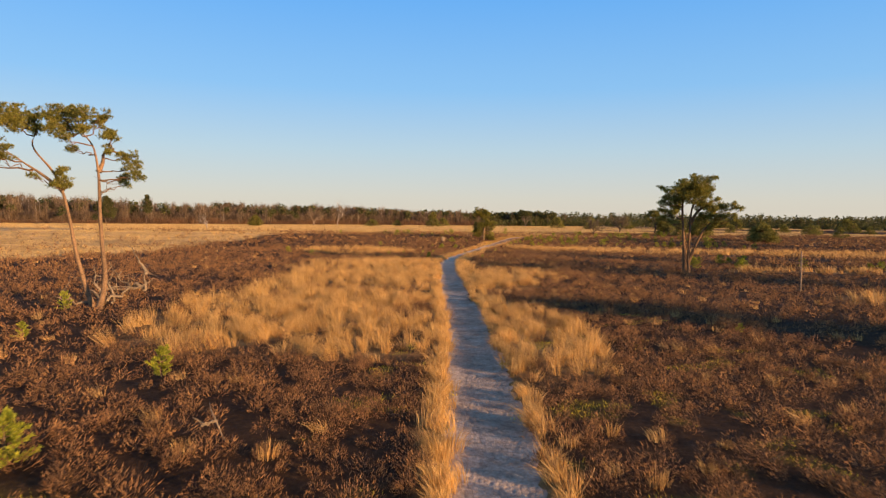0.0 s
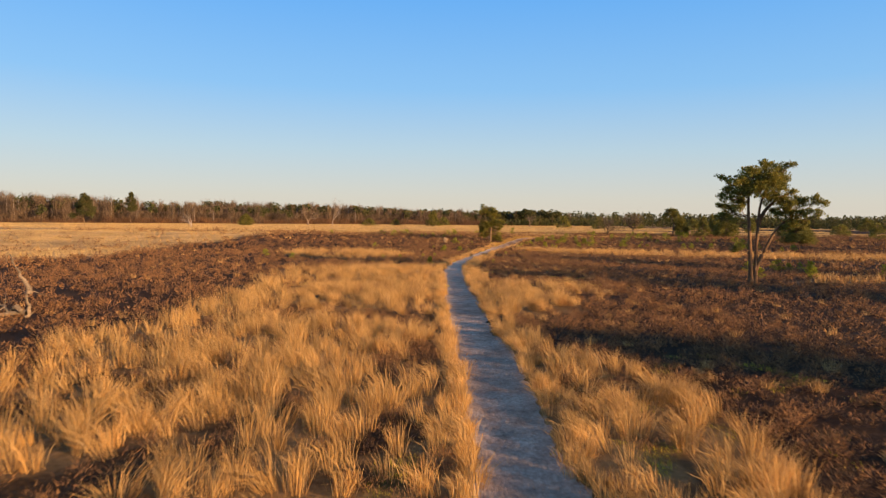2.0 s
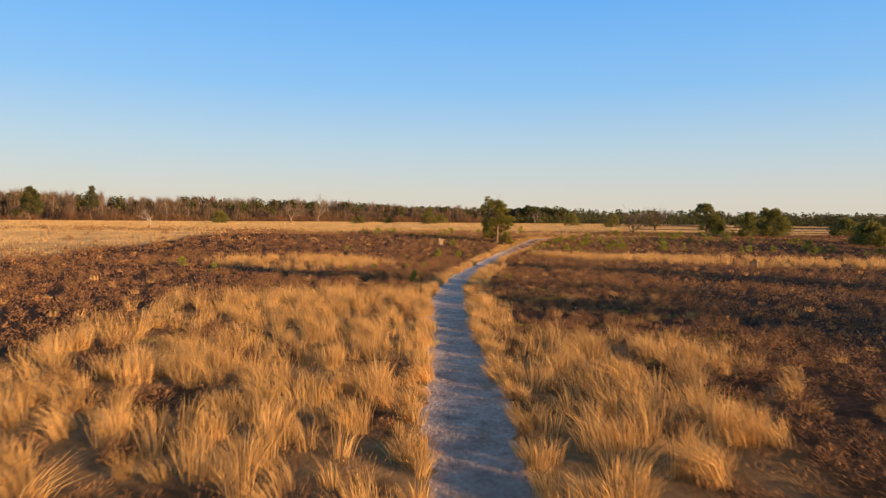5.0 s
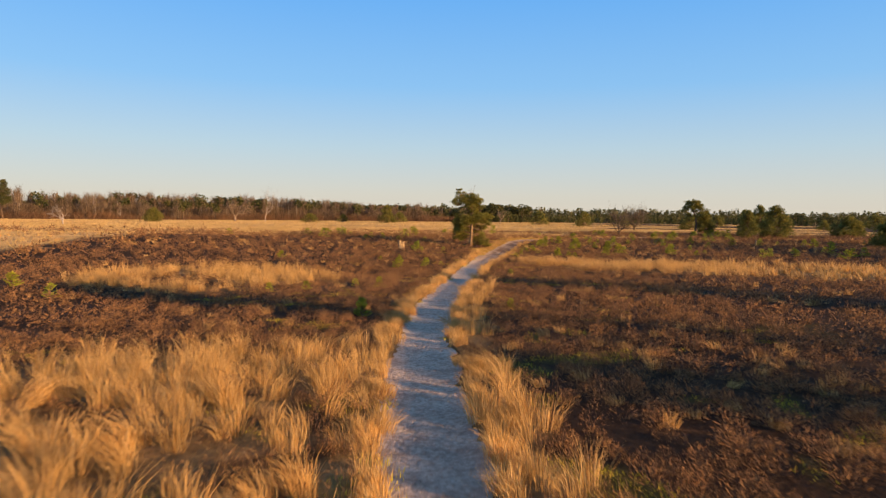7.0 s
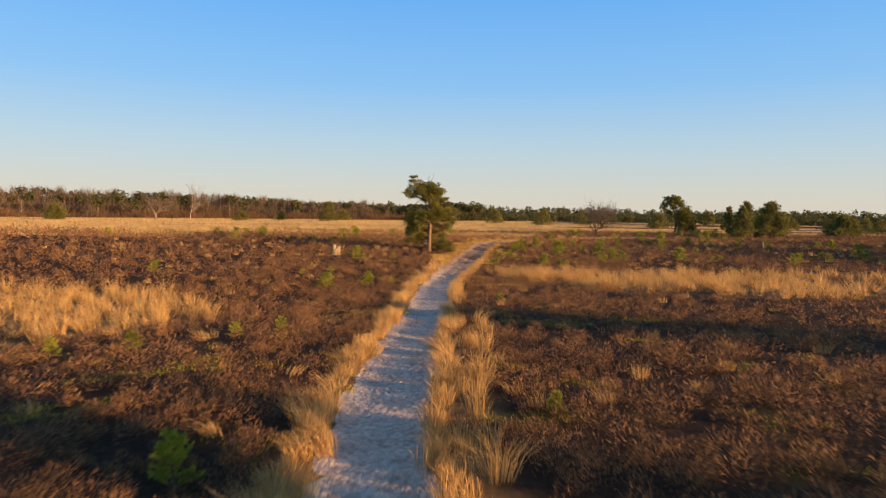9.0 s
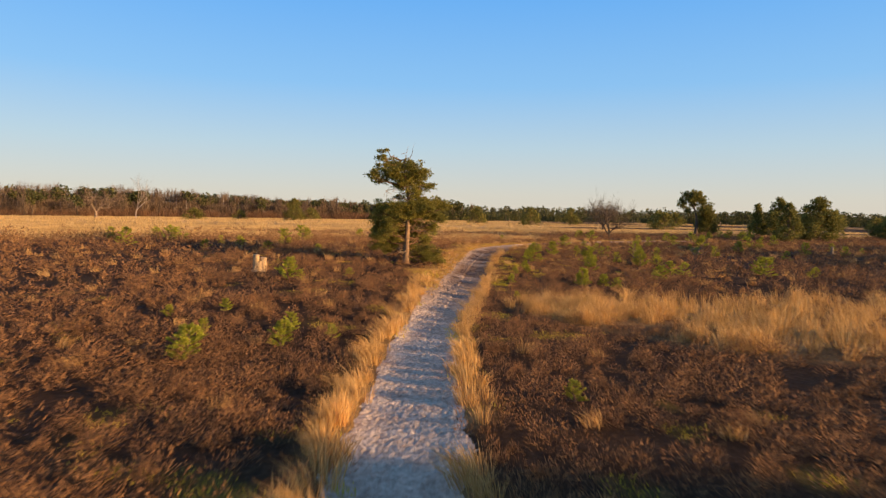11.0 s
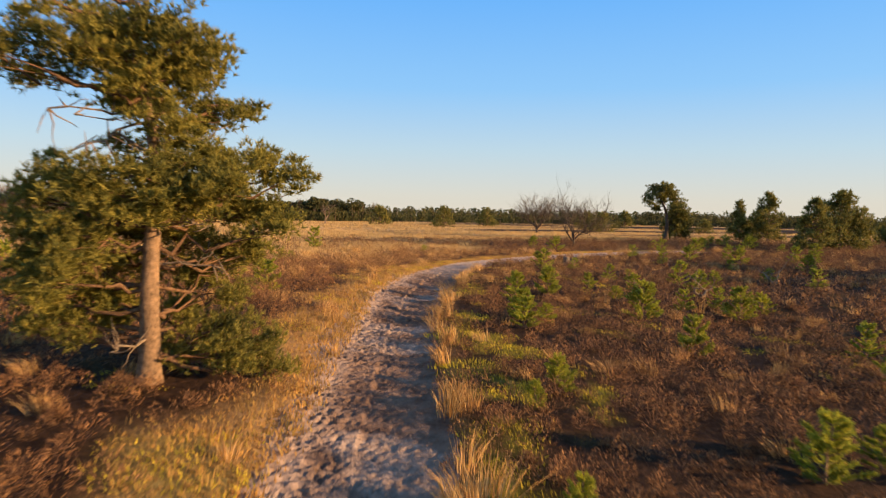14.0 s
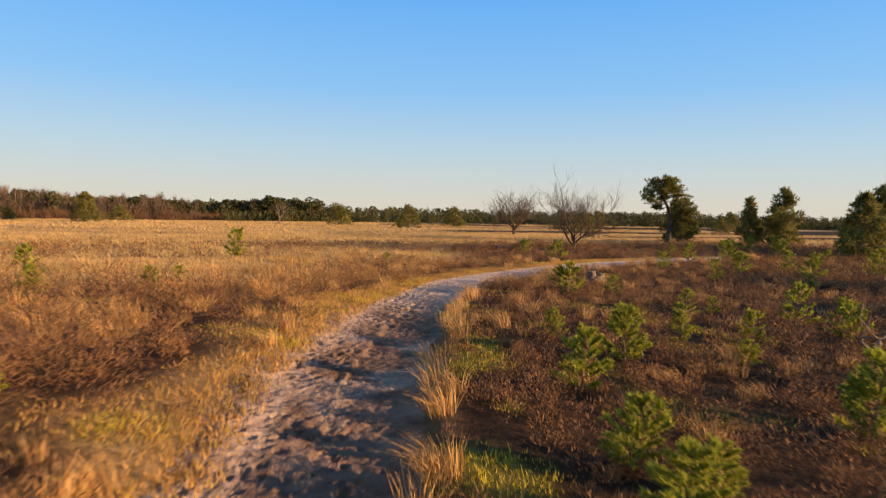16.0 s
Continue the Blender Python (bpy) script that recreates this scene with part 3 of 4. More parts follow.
def build_grass():
    rng = np.random.default_rng(8)
    heap = Heap()
    blow = np.array([-0.10, 0.03, 0.0])
    for near, far, dens, count, width in [(0, 7, 6.6, 74, 0.006), (7, 16, 5.0, 42, 0.012), (16, 46, 2.0, 22, 0.035)]:
        x, y = scatter(rng, -far - 1, far + 30, -4, 112, dens)
        s = beside(x, y)
        keep = (np.abs(s) >= near) & (np.abs(s) < far)
        x, y, s = x[keep], y[keep], s[keep]
        g = tall_grass(x, y, s)
        edge = np.abs(s) - half_width(y) < 0.7
        g = np.where(edge | (near > 0), g, 0.85 * g)
        lone = 0.022 + 0.06 * (s > 0) * (s < 9) * smooth(0.45, 0.7, patchy(x, y, 6, 3)) + 0.07 * smooth(84, 90, y)
        keep = (rng.random(len(x)) < np.maximum(g, lone * (1 - verge(x, y, s)) + 0.03 * verge(x, y, s))) & (np.abs(s) - half_width(y) > 0.1)
        x, y, s, g, edge = x[keep], y[keep], s[keep], g[keep], edge[keep]
        tall = np.where(g < 0.1, 0.3, np.where(edge, 0.4, np.where((y > 92) & (s < 0), 0.36, 0.64)))
        for level in (0.3, 0.4, 0.36, 0.64):
            q = tall == level
            if q.any():
                tufts(heap, rng, x[q], y[q], land(x[q], y[q], s[q]), count, level, width, 1.0, blow, near >= 7)
    # the fringe along both edges of the path
    i, n = rng.integers(0, len(LINE), 4200), 4200
    side = np.where(rng.random(n) < 0.5, -1, 1)
    off = side * (half_width(LINE[i, 1]) + 0.17 + np.abs(rng.normal(0, 0.17, n)))
    x, y = LINE[i, 0] + AHEAD[i, 1] * off, LINE[i, 1] - AHEAD[i, 0] * off
    thin = 0.62 * (1 - 0.82 * smooth(70, 84, y)) * (0.35 + 0.65 * smooth(0.35, 0.6, patchy(x, y, 1.3, 88)))
    keep = (rng.random(n) < thin * tall_grass(x, y, off)) & (y > 4) & (y < 108)
    x, y, off = x[keep], y[keep], off[keep]
    tufts(heap, rng, x, y, land(x, y, off), 52, 0.38, 0.0065, 0.7, blow)
    ob = new("moor_grass", heap.mesh("moor_grass", GRASS))
    return tagged(ob, "tall tufts of dry golden moor grass beside the sandy path", "grass", kind="stuff")


def build_field_grass():
    """Short dense grass: the nearer, the finer."""
    rng = np.random.default_rng(9)
    heap = Heap()
    for x0, x1, y0, y1, dens, width, tall in [(-6, 26, 99, 113, 190, 0.014, 0.19), (-22, 44, 104, 132, 70, 0.025, 0.19), (-62, 60, 44, 152, 36, 0.036, 0.19), (-150, 140, 118, 262, 7, 0.12, 0.2)]:
        x, y = scatter(rng, x0, x1, y0, y1, dens)
        q = rng.random(len(x)) < pale_field(x, y) * (0.72 + 0.28 * smooth(0.3, 0.6, patchy(x, y, 0.9, 55)))
        if y1 > 200:
            q &= (np.abs(x) > 61) | (y > 152)
        x, y = x[q], y[q]
        s = beside(x, y)
        q = np.abs(s) - half_width(y) > 0.15
        x, y, s = x[q], y[q], s[q]
        n = len(x)
        way = unit(np.stack([rng.normal(-0.2, 0.4, n), rng.normal(0, 0.4, n), np.ones(n)], 1))
        size = 0.6 + 0.8 * patchy(x, y, 1.7, 56)
        heap.slivers(np.stack([x, y, land(x, y, s) - 0.02], 1), way, tall * size * rng.uniform(0.6, 1.25, n), width * rng.uniform(0.7, 1.3, n), rng)
    ob = new("field_grass", heap.mesh("field_grass", FIELD))
    return tagged(ob, "pale straw-coloured grass covering the open field", "grass", kind="stuff")


def build_turf():
    rng = np.random.default_rng(12)
    for name, grow, mat, dens, tall, label in [("verge_grass", verge, VERGE, 150, 0.09, "short yellowish turf along the edge of the path"),
                                               ("moss", mossy, MOSS, 120, 0.085, "bright green moss in patches between the heather")]:
        heap = Heap()
        x, y = scatter(rng, -10, 30, 0, 112, dens)
        s = beside(x, y)
        q = np.abs(s) < 9
        x, y, s = x[q], y[q], s[q]
        q = rng.random(len(x)) < grow(x, y, s)
        x, y, s = x[q], y[q], s[q]
        tufts(heap, rng, x, y, land(x, y, s), 9, tall, 0.0125, 1.2, np.array([-0.1, 0, 0]), True)
        tagged(new(name, heap.mesh(name, mat)), label, name.replace("_", " "), kind="stuff")


build_heather()
build_grass()
build_field_grass()
build_turf()


# ---- pines ----
def bent(a, b, rng, sag=0.12, n=6):
    """A crooked line from a to b."""
    a, b = np.asarray(a, float), np.asarray(b, float)
    t = np.linspace(0, 1, n)[:, None]
    L = np.linalg.norm(b - a)
    p = a + (b - a) * t
    wob = rng.normal(0, 0.05 * L, (n, 3))
    wob[0] = wob[-1] = 0
    return p + wob + np.array([0, 0, -sag * L]) * (t * (1 - t) * 2)


def clump(rng, centre, r, flat, count, needle, width, leaf, up=0.5):
    """One bough's foliage: small cushions of needle brushes with gaps between them."""
    heap = Heap()
    m = max(4, int(16 * (r / 0.4) ** 2))
    mid = unit(rng.normal(size=(m, 3))) * (r * rng.random(m) ** 0.5)[:, None] * [1, 1, flat] + np.asarray(centre)
    small = rng.uniform(0.55, 1.15, m) * min(0.25, 0.13 + 0.18 * r)
    g = rng.integers(0, m, count)
    d = unit(rng.normal(size=(count, 3)) + [0, 0, 0.35])
    p = mid[g] + d * (small[g] * rng.random(count) ** 0.5)[:, None] * [1.15, 1.15, 0.6]
    k = np.repeat(np.arange(count), 11)
    way = unit(d[k] * 0.55 + [0, 0, up] + rng.normal(0, 0.5, (len(k), 3)))
    heap.slivers(p[k] - way * needle * 0.15, way, needle * rng.uniform(0.7, 1.25, len(k)), np.full(len(k), width * 1.25), rng)
    return heap.mesh("foliage_clump", leaf), mid


def pine(name, label, at, turn, trunks, pads, limb_from, seed, dens=170, needle=0.13, width=0.012, depth=0.7, radius=0.15, group="", tall=1.0, wide=1.0, bare=(), bole=PINEBARK, leaf=NEEDLES):
    """A pine from trunk lines and cushions (u to the side, z up, r) in its own upright plane, with limbs between them."""
    rng = np.random.default_rng(seed)
    root = thing(name, label, "pine tree", (at[0], at[1], height(*at) - 0.05), group)
    root.rotation_euler = (0, 0, turn)
    root.scale = (wide, wide, tall)
    lines = []
    for i, tr in enumerate(trunks):
        p = np.array([(u, 0.12 * math.sin(3 * z + i + seed) + (0.1 * i), z) for u, z in tr], float)
        t = np.linspace(0, 1, len(p))
        q = np.linspace(0, 1, 22)
        fine = np.stack([np.interp(q, t, p[:, c]) for c in range(3)], 1)
        k = np.array([0.25, 0.5, 0.25])
        for _ in range(3):
            fine[1:-1] = np.stack([np.convolve(fine[:, c], k, "valid") for c in range(3)], 1)
        lines.append(fine)
        heap = Heap()
        thick = radius * (0.85 if i else 1.0)
        heap.tube(fine, np.maximum(thick * (1 - 0.8 * q) * (1 + 0.5 * np.exp(-q * 16)), 0.015), 10, 0.16, rng)
        part("trunk", heap.mesh("trunk", bole), root)
    everything = np.concatenate(lines)
    for u, z, r, *back in pads:
        v = back[0] if back else rng.uniform(-depth, depth) * min(1.0, 0.35 + 0.25 * abs(z)) * (0.55 if abs(u) > 1.2 else 1.0)
        c = np.array([u, v, z])
        me, p = clump(rng, c, r * 1.2, rng.uniform(0.6, 0.85), int(dens * (r / 0.5) ** 2) + 20, needle, width, leaf)
        below = everything[(everything[:, 2] < z - 0.1 * abs(u)) & (everything[:, 2] > limb_from)]
        if not len(below):
            below = everything[2:4]
        a0 = below[np.linalg.norm(below - c, axis=1).argmin()]
        limb = Heap()
        main = bent(a0, c, rng, 0.15, 8)
        thick = 0.014 + 0.014 * np.linalg.norm(c - a0)
        limb.tube(main, np.linspace(thick, 0.008, 8), 6, 0.2, rng)
        for q in p[::2]:
            limb.tube(bent(main[rng.integers(3, 8)], q, rng, 0.05, 4), np.linspace(0.009, 0.003, 4), 3)
        bough = part("limb", limb.mesh("limb", DARKBARK if bole is DARKBARK else LIMBBARK), root)
        part("foliage_clump", me, bough, "cushion of olive green needles")
    for u0, z0, u1, z1 in bare:
        dead = Heap()
        main = bent((u0, 0, z0), (u1, rng.uniform(-0.4, 0.1), z1), rng, 0.03, 6)
        dead.tube(main, np.linspace(0.019, 0.005, 6), 6, 0.2, rng)
        for _ in range(6):
            b0 = main[rng.integers(2, 6)]
            dead.tube(bent(b0, b0 + rng.normal(0, 0.22, 3), rng, 0.02, 4), np.linspace(0.01, 0.003, 4), 4)
        part("dead_branch", dead.mesh("dead_branch", PALEWOOD), root, "bare grey dead branch")
    return root


pine("pine_tree", "crooked Scots pine with low branches beside the sandy path", (5.5, 88.9), 0.0,
     [[(0, 0), (0.02, 0.5), (0.03, 1.2), (0.06, 1.8), (0.09, 2.4), (0.05, 2.9), (-0.04, 3.3), (-0.14, 3.8), (-0.1, 4.2)]],
     [(-1.0, 4.5, 0.15), (-0.95, 4.08, 0.24), (-0.62, 4.1, 0.24), (-1.12, 3.72, 0.3), (-1.42, 3.5, 0.24), (-1.0, 3.42, 0.32), (-0.6, 3.75, 0.38), (-0.15, 3.95, 0.36), (0.24, 4.06, 0.2),
      (-0.28, 3.5, 0.34), (0.22, 3.66, 0.4), (0.62, 3.5, 0.38), (0.88, 3.26, 0.28), (0.55, 3.08, 0.3), (0.12, 3.3, 0.32), (-0.4, 3.85, 0.34, 0.5), (0.2, 3.5, 0.36, 0.6), (-0.5, 3.6, 0.3, -0.5), (0.4, 3.75, 0.3, -0.5),
      (-0.92, 2.45, 0.26), (-1.12, 2.16, 0.28), (-0.58, 2.25, 0.36), (0.87, 2.52, 0.36), (1.27, 2.42, 0.32), (1.52, 2.36, 0.2), (0.5, 2.48, 0.3), (0.58, 2.14, 0.36), (1.04, 2.04, 0.36), (1.33, 1.84, 0.26), (0.2, 2.3, 0.34, 0.4), (0.75, 2.3, 0.34, -0.5),
      (-0.98, 1.8, 0.34, 0.3), (-0.46, 1.9, 0.38, 0.4), (-1.15, 1.4, 0.32, 0.3), (-0.75, 1.42, 0.4, 0.35), (-0.34, 1.5, 0.36, 0.55), (-1.1, 1.02, 0.3, 0.35), (-0.7, 1.02, 0.38, 0.3), (-0.86, 0.68, 0.3, 0.4), (-0.4, 1.02, 0.36, 0.6), (-1.15, 0.72, 0.24, 0.5), (-0.5, 0.62, 0.32, 0.6), (-0.1, 1.8, 0.32, 0.7), (0.0, 1.3, 0.3, 0.9),
      (-0.6, 1.7, 0.36, -0.35), (-0.9, 1.25, 0.3, -0.3), (0.46, 1.62, 0.26, 0.4), (0.9, 1.5, 0.24, 0.3), (0.85, 1.0, 0.22, 0.5), (0.55, 1.15, 0.2, 0.7), (0.62, 0.42, 0.36, 0.2), (1.04, 0.42, 0.34, 0.1), (0.36, 0.3, 0.26, 0.5), (1.3, 0.2, 0.26, 0.2), (0.8, 0.62, 0.28, 0.5),
      (0.0, 3.3, 0.3, -0.45), (0.15, 2.95, 0.28, -0.4), (0.35, 2.8, 0.3, 0.2), (-0.3, 3.2, 0.26, 0.4), (0.2, 2.3, 0.34, -0.4), (-0.25, 2.2, 0.36, -0.45), (0.1, 2.0, 0.24, -0.5), (-0.2, 2.6, 0.2, 0.2), (0.3, 1.95, 0.3, 0.3), (0.9, 2.0, 0.3, 0.6), (0.7, 1.3, 0.3, 0.7), (0.3, 0.75, 0.3, 0.8), (1.15, 1.5, 0.24, 0.4)],
     0.5, 1, dens=820, needle=0.085, width=0.0115, depth=0.8, radius=0.115, bare=[(0.05, 1.8, 0.65, 1.82), (0.04, 1.42, 0.78, 1.34), (0.0, 0.55, -0.32, 0.5), (0.05, 2.9, -0.7, 2.55), (0.0, 3.0, -0.85, 2.95), (0.08, 2.5, -0.5, 2.35), (0.08, 2.7, 0.5, 2.75), (0.05, 2.6, -0.62, 2.9), (-0.1, 4.0, -0.02, 4.5), (-0.1, 4.0, 0.14, 4.35), (-0.6, 3.8, -0.85, 4.3)])

pine("pine_tree", "broad Scots pine with twin trunks standing in the heather", (16.9, 45.2), -0.45,
     [[(-0.13, 0), (-0.18, 1.25), (-0.31, 2.95), (-0.45, 4.46), (-0.4, 5.4), (-0.1, 6.1)], [(0.13, 0), (0.1, 1.6), (0.16, 3.2), (0.22, 4.46), (0.6, 5.4), (0.9, 6.1)], [(0.1, 0.9), (0.5, 1.8), (0.8, 2.4), (1.25, 3.2), (1.7, 3.6), (2.3, 3.9)], [(0.16, 3.5), (0.55, 4.2), (1.3, 4.9), (1.9, 5.1)]],
     [(-0.6, 6.55, 0.22), (-0.27, 6.25, 0.4), (0.5, 6.55, 0.42), (1.2, 6.42, 0.45), (1.8, 6.58, 0.28), (-2.2, 6.0, 0.2), (-1.75, 5.8, 0.26), (-1.0, 5.7, 0.45), (-0.3, 5.6, 0.52), (0.5, 5.75, 0.58), (1.25, 5.65, 0.52), (2.05, 5.2, 0.27),
      (-1.8, 5.0, 0.42), (-1.15, 4.85, 0.46), (-0.45, 5.2, 0.45), (0.8, 4.85, 0.5), (1.5, 4.7, 0.52), (2.25, 4.65, 0.42), (2.85, 4.65, 0.38), (3.4, 4.8, 0.3), (3.85, 4.55, 0.22), (-1.95, 4.35, 0.38), (-2.1, 3.85, 0.3), (-1.45, 4.15, 0.38), (-1.0, 4.3, 0.26), (-1.3, 3.6, 0.24),
      (1.25, 3.95, 0.42), (2.0, 4.0, 0.48), (2.7, 4.0, 0.4), (3.4, 3.95, 0.3), (2.1, 3.5, 0.34), (2.8, 3.5, 0.26), (1.8, 3.2, 0.22), (-1.05, 2.1, 0.24), (0.2, 5.6, 0.5, 0.9), (-0.8, 5.3, 0.5, -0.8), (1.1, 5.3, 0.55, -0.8), (0.1, 6.1, 0.5), (0.9, 6.1, 0.5), (-0.7, 6.0, 0.42), (1.6, 5.9, 0.42), (-1.45, 5.35, 0.4), (0.3, 5.2, 0.5), (1.95, 4.4, 0.4), (-0.8, 4.6, 0.36)],
     1.2, 2, dens=330, needle=0.14, width=0.019, depth=1.4, radius=0.16, bole=LIMBBARK, bare=[(-0.2, 1.0, -0.9, 2.0), (-0.15, 0.8, -0.8, 1.5), (0.1, 0.9, 0.3, 2.3), (0.2, 0.5, 0.7, 0.9)], wide=0.86)

pine("pine_tree", "slender pine with orange trunk and flat crown in the heather", (-12.7, 24.0), 0.48,
     [[(0.0, 0), (0.3, 1.0), (0.15, 2.15), (0.08, 3.3), (0.08, 4.3), (0.06, 5.2), (-0.04, 5.7), (-0.09, 6.1), (-0.47, 6.5)], [(0.06, 5.1), (0.22, 5.5), (0.2, 5.8), (0.5, 5.92), (1.0, 5.7)]],
     [(-1.5, 6.95, 0.36), (-1.16, 7.1, 0.38), (-0.73, 7.2, 0.4), (-0.39, 7.05, 0.36), (-1.34, 6.55, 0.28), (-0.82, 6.68, 0.34), (-0.4, 6.55, 0.3), (-1.08, 6.2, 0.22), (0.13, 6.95, 0.28), (0.39, 6.55, 0.28), (0.26, 7.2, 0.2), (0.47, 6.3, 0.22), (0.39, 5.95, 0.2),
      (1.0, 5.7, 0.26), (1.16, 5.3, 0.33), (0.9, 5.0, 0.25), (1.38, 5.0, 0.22), (0.9, 4.68, 0.16), (-0.73, 5.95, 0.18)],
     4.0, 3, dens=420, needle=0.12, width=0.016, depth=0.8, radius=0.095, bare=[(0.1, 4.2, 0.4, 4.7)], bole=REDBARK)

pine("pine_tree", "leaning pine with orange bark and spreading sparse crown", (-13.4, 24.7), 0.48,
     [[(0.1, 0), (-0.25, 1.2), (-0.5, 2.4), (-0.62, 3.4), (-0.82, 4.4), (-1.1, 5.15), (-1.55, 5.6), (-1.9, 6.1), (-1.6, 6.5)], [(-0.82, 4.4), (-1.14, 4.7), (-1.63, 5.1), (-2.07, 5.4), (-2.6, 5.8)]],
     [(-2.7, 7.25, 0.28), (-2.24, 7.1, 0.42), (-1.72, 7.1, 0.33), (-2.5, 6.8, 0.36), (-1.98, 6.7, 0.36), (-1.54, 6.6, 0.24), (-2.8, 5.9, 0.33), (-2.7, 5.5, 0.25), (-3.2, 5.8, 0.38), (-3.6, 5.6, 0.36), (-1.8, 4.9, 0.14),
      (-0.84, 4.8, 0.26), (-1.0, 5.1, 0.18), (-0.7, 4.55, 0.2), (-1.06, 4.55, 0.16), (-0.75, 5.3, 0.14)],
     3.2, 4, dens=420, needle=0.12, width=0.016, depth=0.8, radius=0.085, bole=REDBARK)


# bushy pines of the middle distance: one of each kind, then copies
def bushy_pine(name, label, at, tall, wide, seed, low=0.0, stem=0.09, group="bushy pines on the heath", width=0.05, dens=34, dome=False, leaf=DARKPINE):
    rng = np.random.default_rng(seed)
    root = thing(name, label, "pine tree", (at[0], at[1], height(*at) - 0.05), group)
    heap = Heap()
    line = bent((0, 0, 0), (rng.uniform(-0.15, 0.15), 0, tall * 0.9), rng, 0, 8)
    heap.tube(line, np.linspace(stem, 0.02, 8), 7, 0.15, rng)
    part("trunk", heap.mesh("trunk", PINEBARK), root)
    limbs, crown = Heap(), Heap()
    for i in range(52):
        f = low + (1 - low) * (i + rng.random()) / 52
        r = wide / 2 * ((1 - (f - 0.25) / 0.75) ** 0.65 if f > 0.25 else 0.85 + 0.6 * f) * rng.uniform(0.4, 0.95)
        if dome:
            r = wide / 2 * math.sqrt(max(0.1, 1 - (2 * (f - low) / (1 - low) - 0.9) ** 2 / 1.25)) * rng.uniform(0.1, 0.9)
        a = rng.uniform(0, 2 * math.pi)
        c = np.array([r * math.cos(a), r * math.sin(a), tall * (0.06 + f * 0.91)])
        limbs.tube(bent((0, 0, c[2] * 0.82), c, rng, 0.1, 4), np.linspace(0.03, 0.008, 4), 4)
        rr = rng.uniform(0.32, 0.58) * wide / 3.2 * (1.15 - 0.45 * f)
        n = int(dens * (rr / 0.45) ** 1.3)
        d = unit(rng.normal(size=(n, 3)))
        p = c + d * (rr * rng.random(n) ** 0.5)[:, None] * [1, 1, 0.75]
        k = np.repeat(np.arange(n), 6)
        way = unit(d[k] * 0.6 + [0, 0, 0.55] + rng.normal(0, 0.5, (len(k), 3)))
        crown.slivers(p[k], way, 0.24 * rng.uniform(0.7, 1.3, len(k)), np.full(len(k), width * 1.2), rng)
    part("branching", limbs.mesh("branching", PINEBARK), root)
    part("crown", crown.mesh("crown", leaf), root)
    return root


pine("pine_tree", "umbrella-shaped pine with dark open crown on the heath", (40.5, 125.0), -0.4,
     [[(0, 0), (0.1, 1.4), (0.0, 2.4), (-0.4, 3.3), (-0.9, 3.8)]],
     [(-0.9, 4.2, 0.5), (-0.3, 4.3, 0.55), (0.3, 4.2, 0.5), (0.6, 3.7, 0.5), (-1.3, 3.6, 0.45), (-1.4, 3.0, 0.4), (1.0, 3.1, 0.6), (0.5, 2.6, 0.6), (1.2, 2.3, 0.65),
      (0.6, 1.7, 0.6), (1.5, 1.6, 0.6), (0.9, 1.1, 0.55), (-0.6, 3.7, 0.55), (0.0, 3.75, 0.55), (-0.2, 3.2, 0.4), (-0.9, 2.6, 0.4)], 0.9, 6, dens=150, needle=0.2, width=0.03, depth=0.9, radius=0.16, bole=DARKBARK, leaf=DARKPINE)
bushy_pine("pine_tree", "dense dark bushy pine at the edge of the heath", (42.6, 126.3), 3.1, 2.4, 11)
bushy_pine("pine_tree", "young conical pine on the open heath", (46.9, 123.9), 3.4, 2.0, 12)
bushy_pine("pine_tree", "bushy dark green pine on the open heath", (47.8, 121.9), 3.9, 3.2, 13)
bushy_pine("pine_tree", "narrow dark pine next to a broader one", (40.2, 110.9), 3.3, 2.2, 14)
bushy_pine("pine_tree", "broad dark bushy pine on the heath", (44.6, 112.8), 3.9, 4.2, 15)
bushy_pine("pine_bush", "low broad dark pine bush", (57.4, 117.6), 2.5, 4.4, 16, 0.03)
bush_near = bushy_pine("pine_bush", "low rounded dark pine bush on the open heath", (47.9, 98.2), 2.7, 4.8, 17, 0.03)
bush = bushy_pine("pine_bush", "rounded dark pine bush far out on the heath", (52.0, 152.0), 2.5, 4.2, 37, 0.03, width=0.11, dens=8)
rng = np.random.default_rng(40)
bushy_pine("pine_bush", "rounded pine bush in the pale field", (-50.0, 174.2), 2.8, 4.0, 18, 0.03)
for px, py, sc in [(-20.6, 188.4, 0.95), (-14.4, 204.2, 0.8), (-0.1, 216.8, 1.2), (66, 150, 0.8), (72, 128, 0.9), (80, 140, 0.75), (86, 165, 0.9), (62, 172, 1.1),
                   (98, 150, 0.8), (108, 172, 1.1), (76, 190, 1.2), (55, 196, 1.3), (92, 205, 1.4), (118, 140, 0.8), (40, 178, 1.1), (34, 196, 1.3), (122, 198, 1.3), (68, 112, 0.7), (88, 118, 0.8), (102, 125, 0.7)]:
    q = copy_thing(bush, pose(px, py, height(px, py) - 0.05, 0, 0, rng.uniform(0, 360)))
    q.scale = (sc * rng.uniform(0.75, 1.1), sc * rng.uniform(0.75, 1.1), sc * rng.uniform(0.85, 1.2))
bushy_pine("pine_tree", "tall bushy pine at the far side of the field", (-3.2, 197.3), 4.4, 4.2, 19)
bushy_pine("pine_tree", "pine with bushy green crown before the wood", (-74.6, 144.7), 6.6, 5.5, 20, 0.25, leaf=FARPINE)
bushy_pine("pine_tree", "tall pine before the wood", (-77.8, 171.6), 8.0, 4.0, 21, 0.4, leaf=FARPINE)
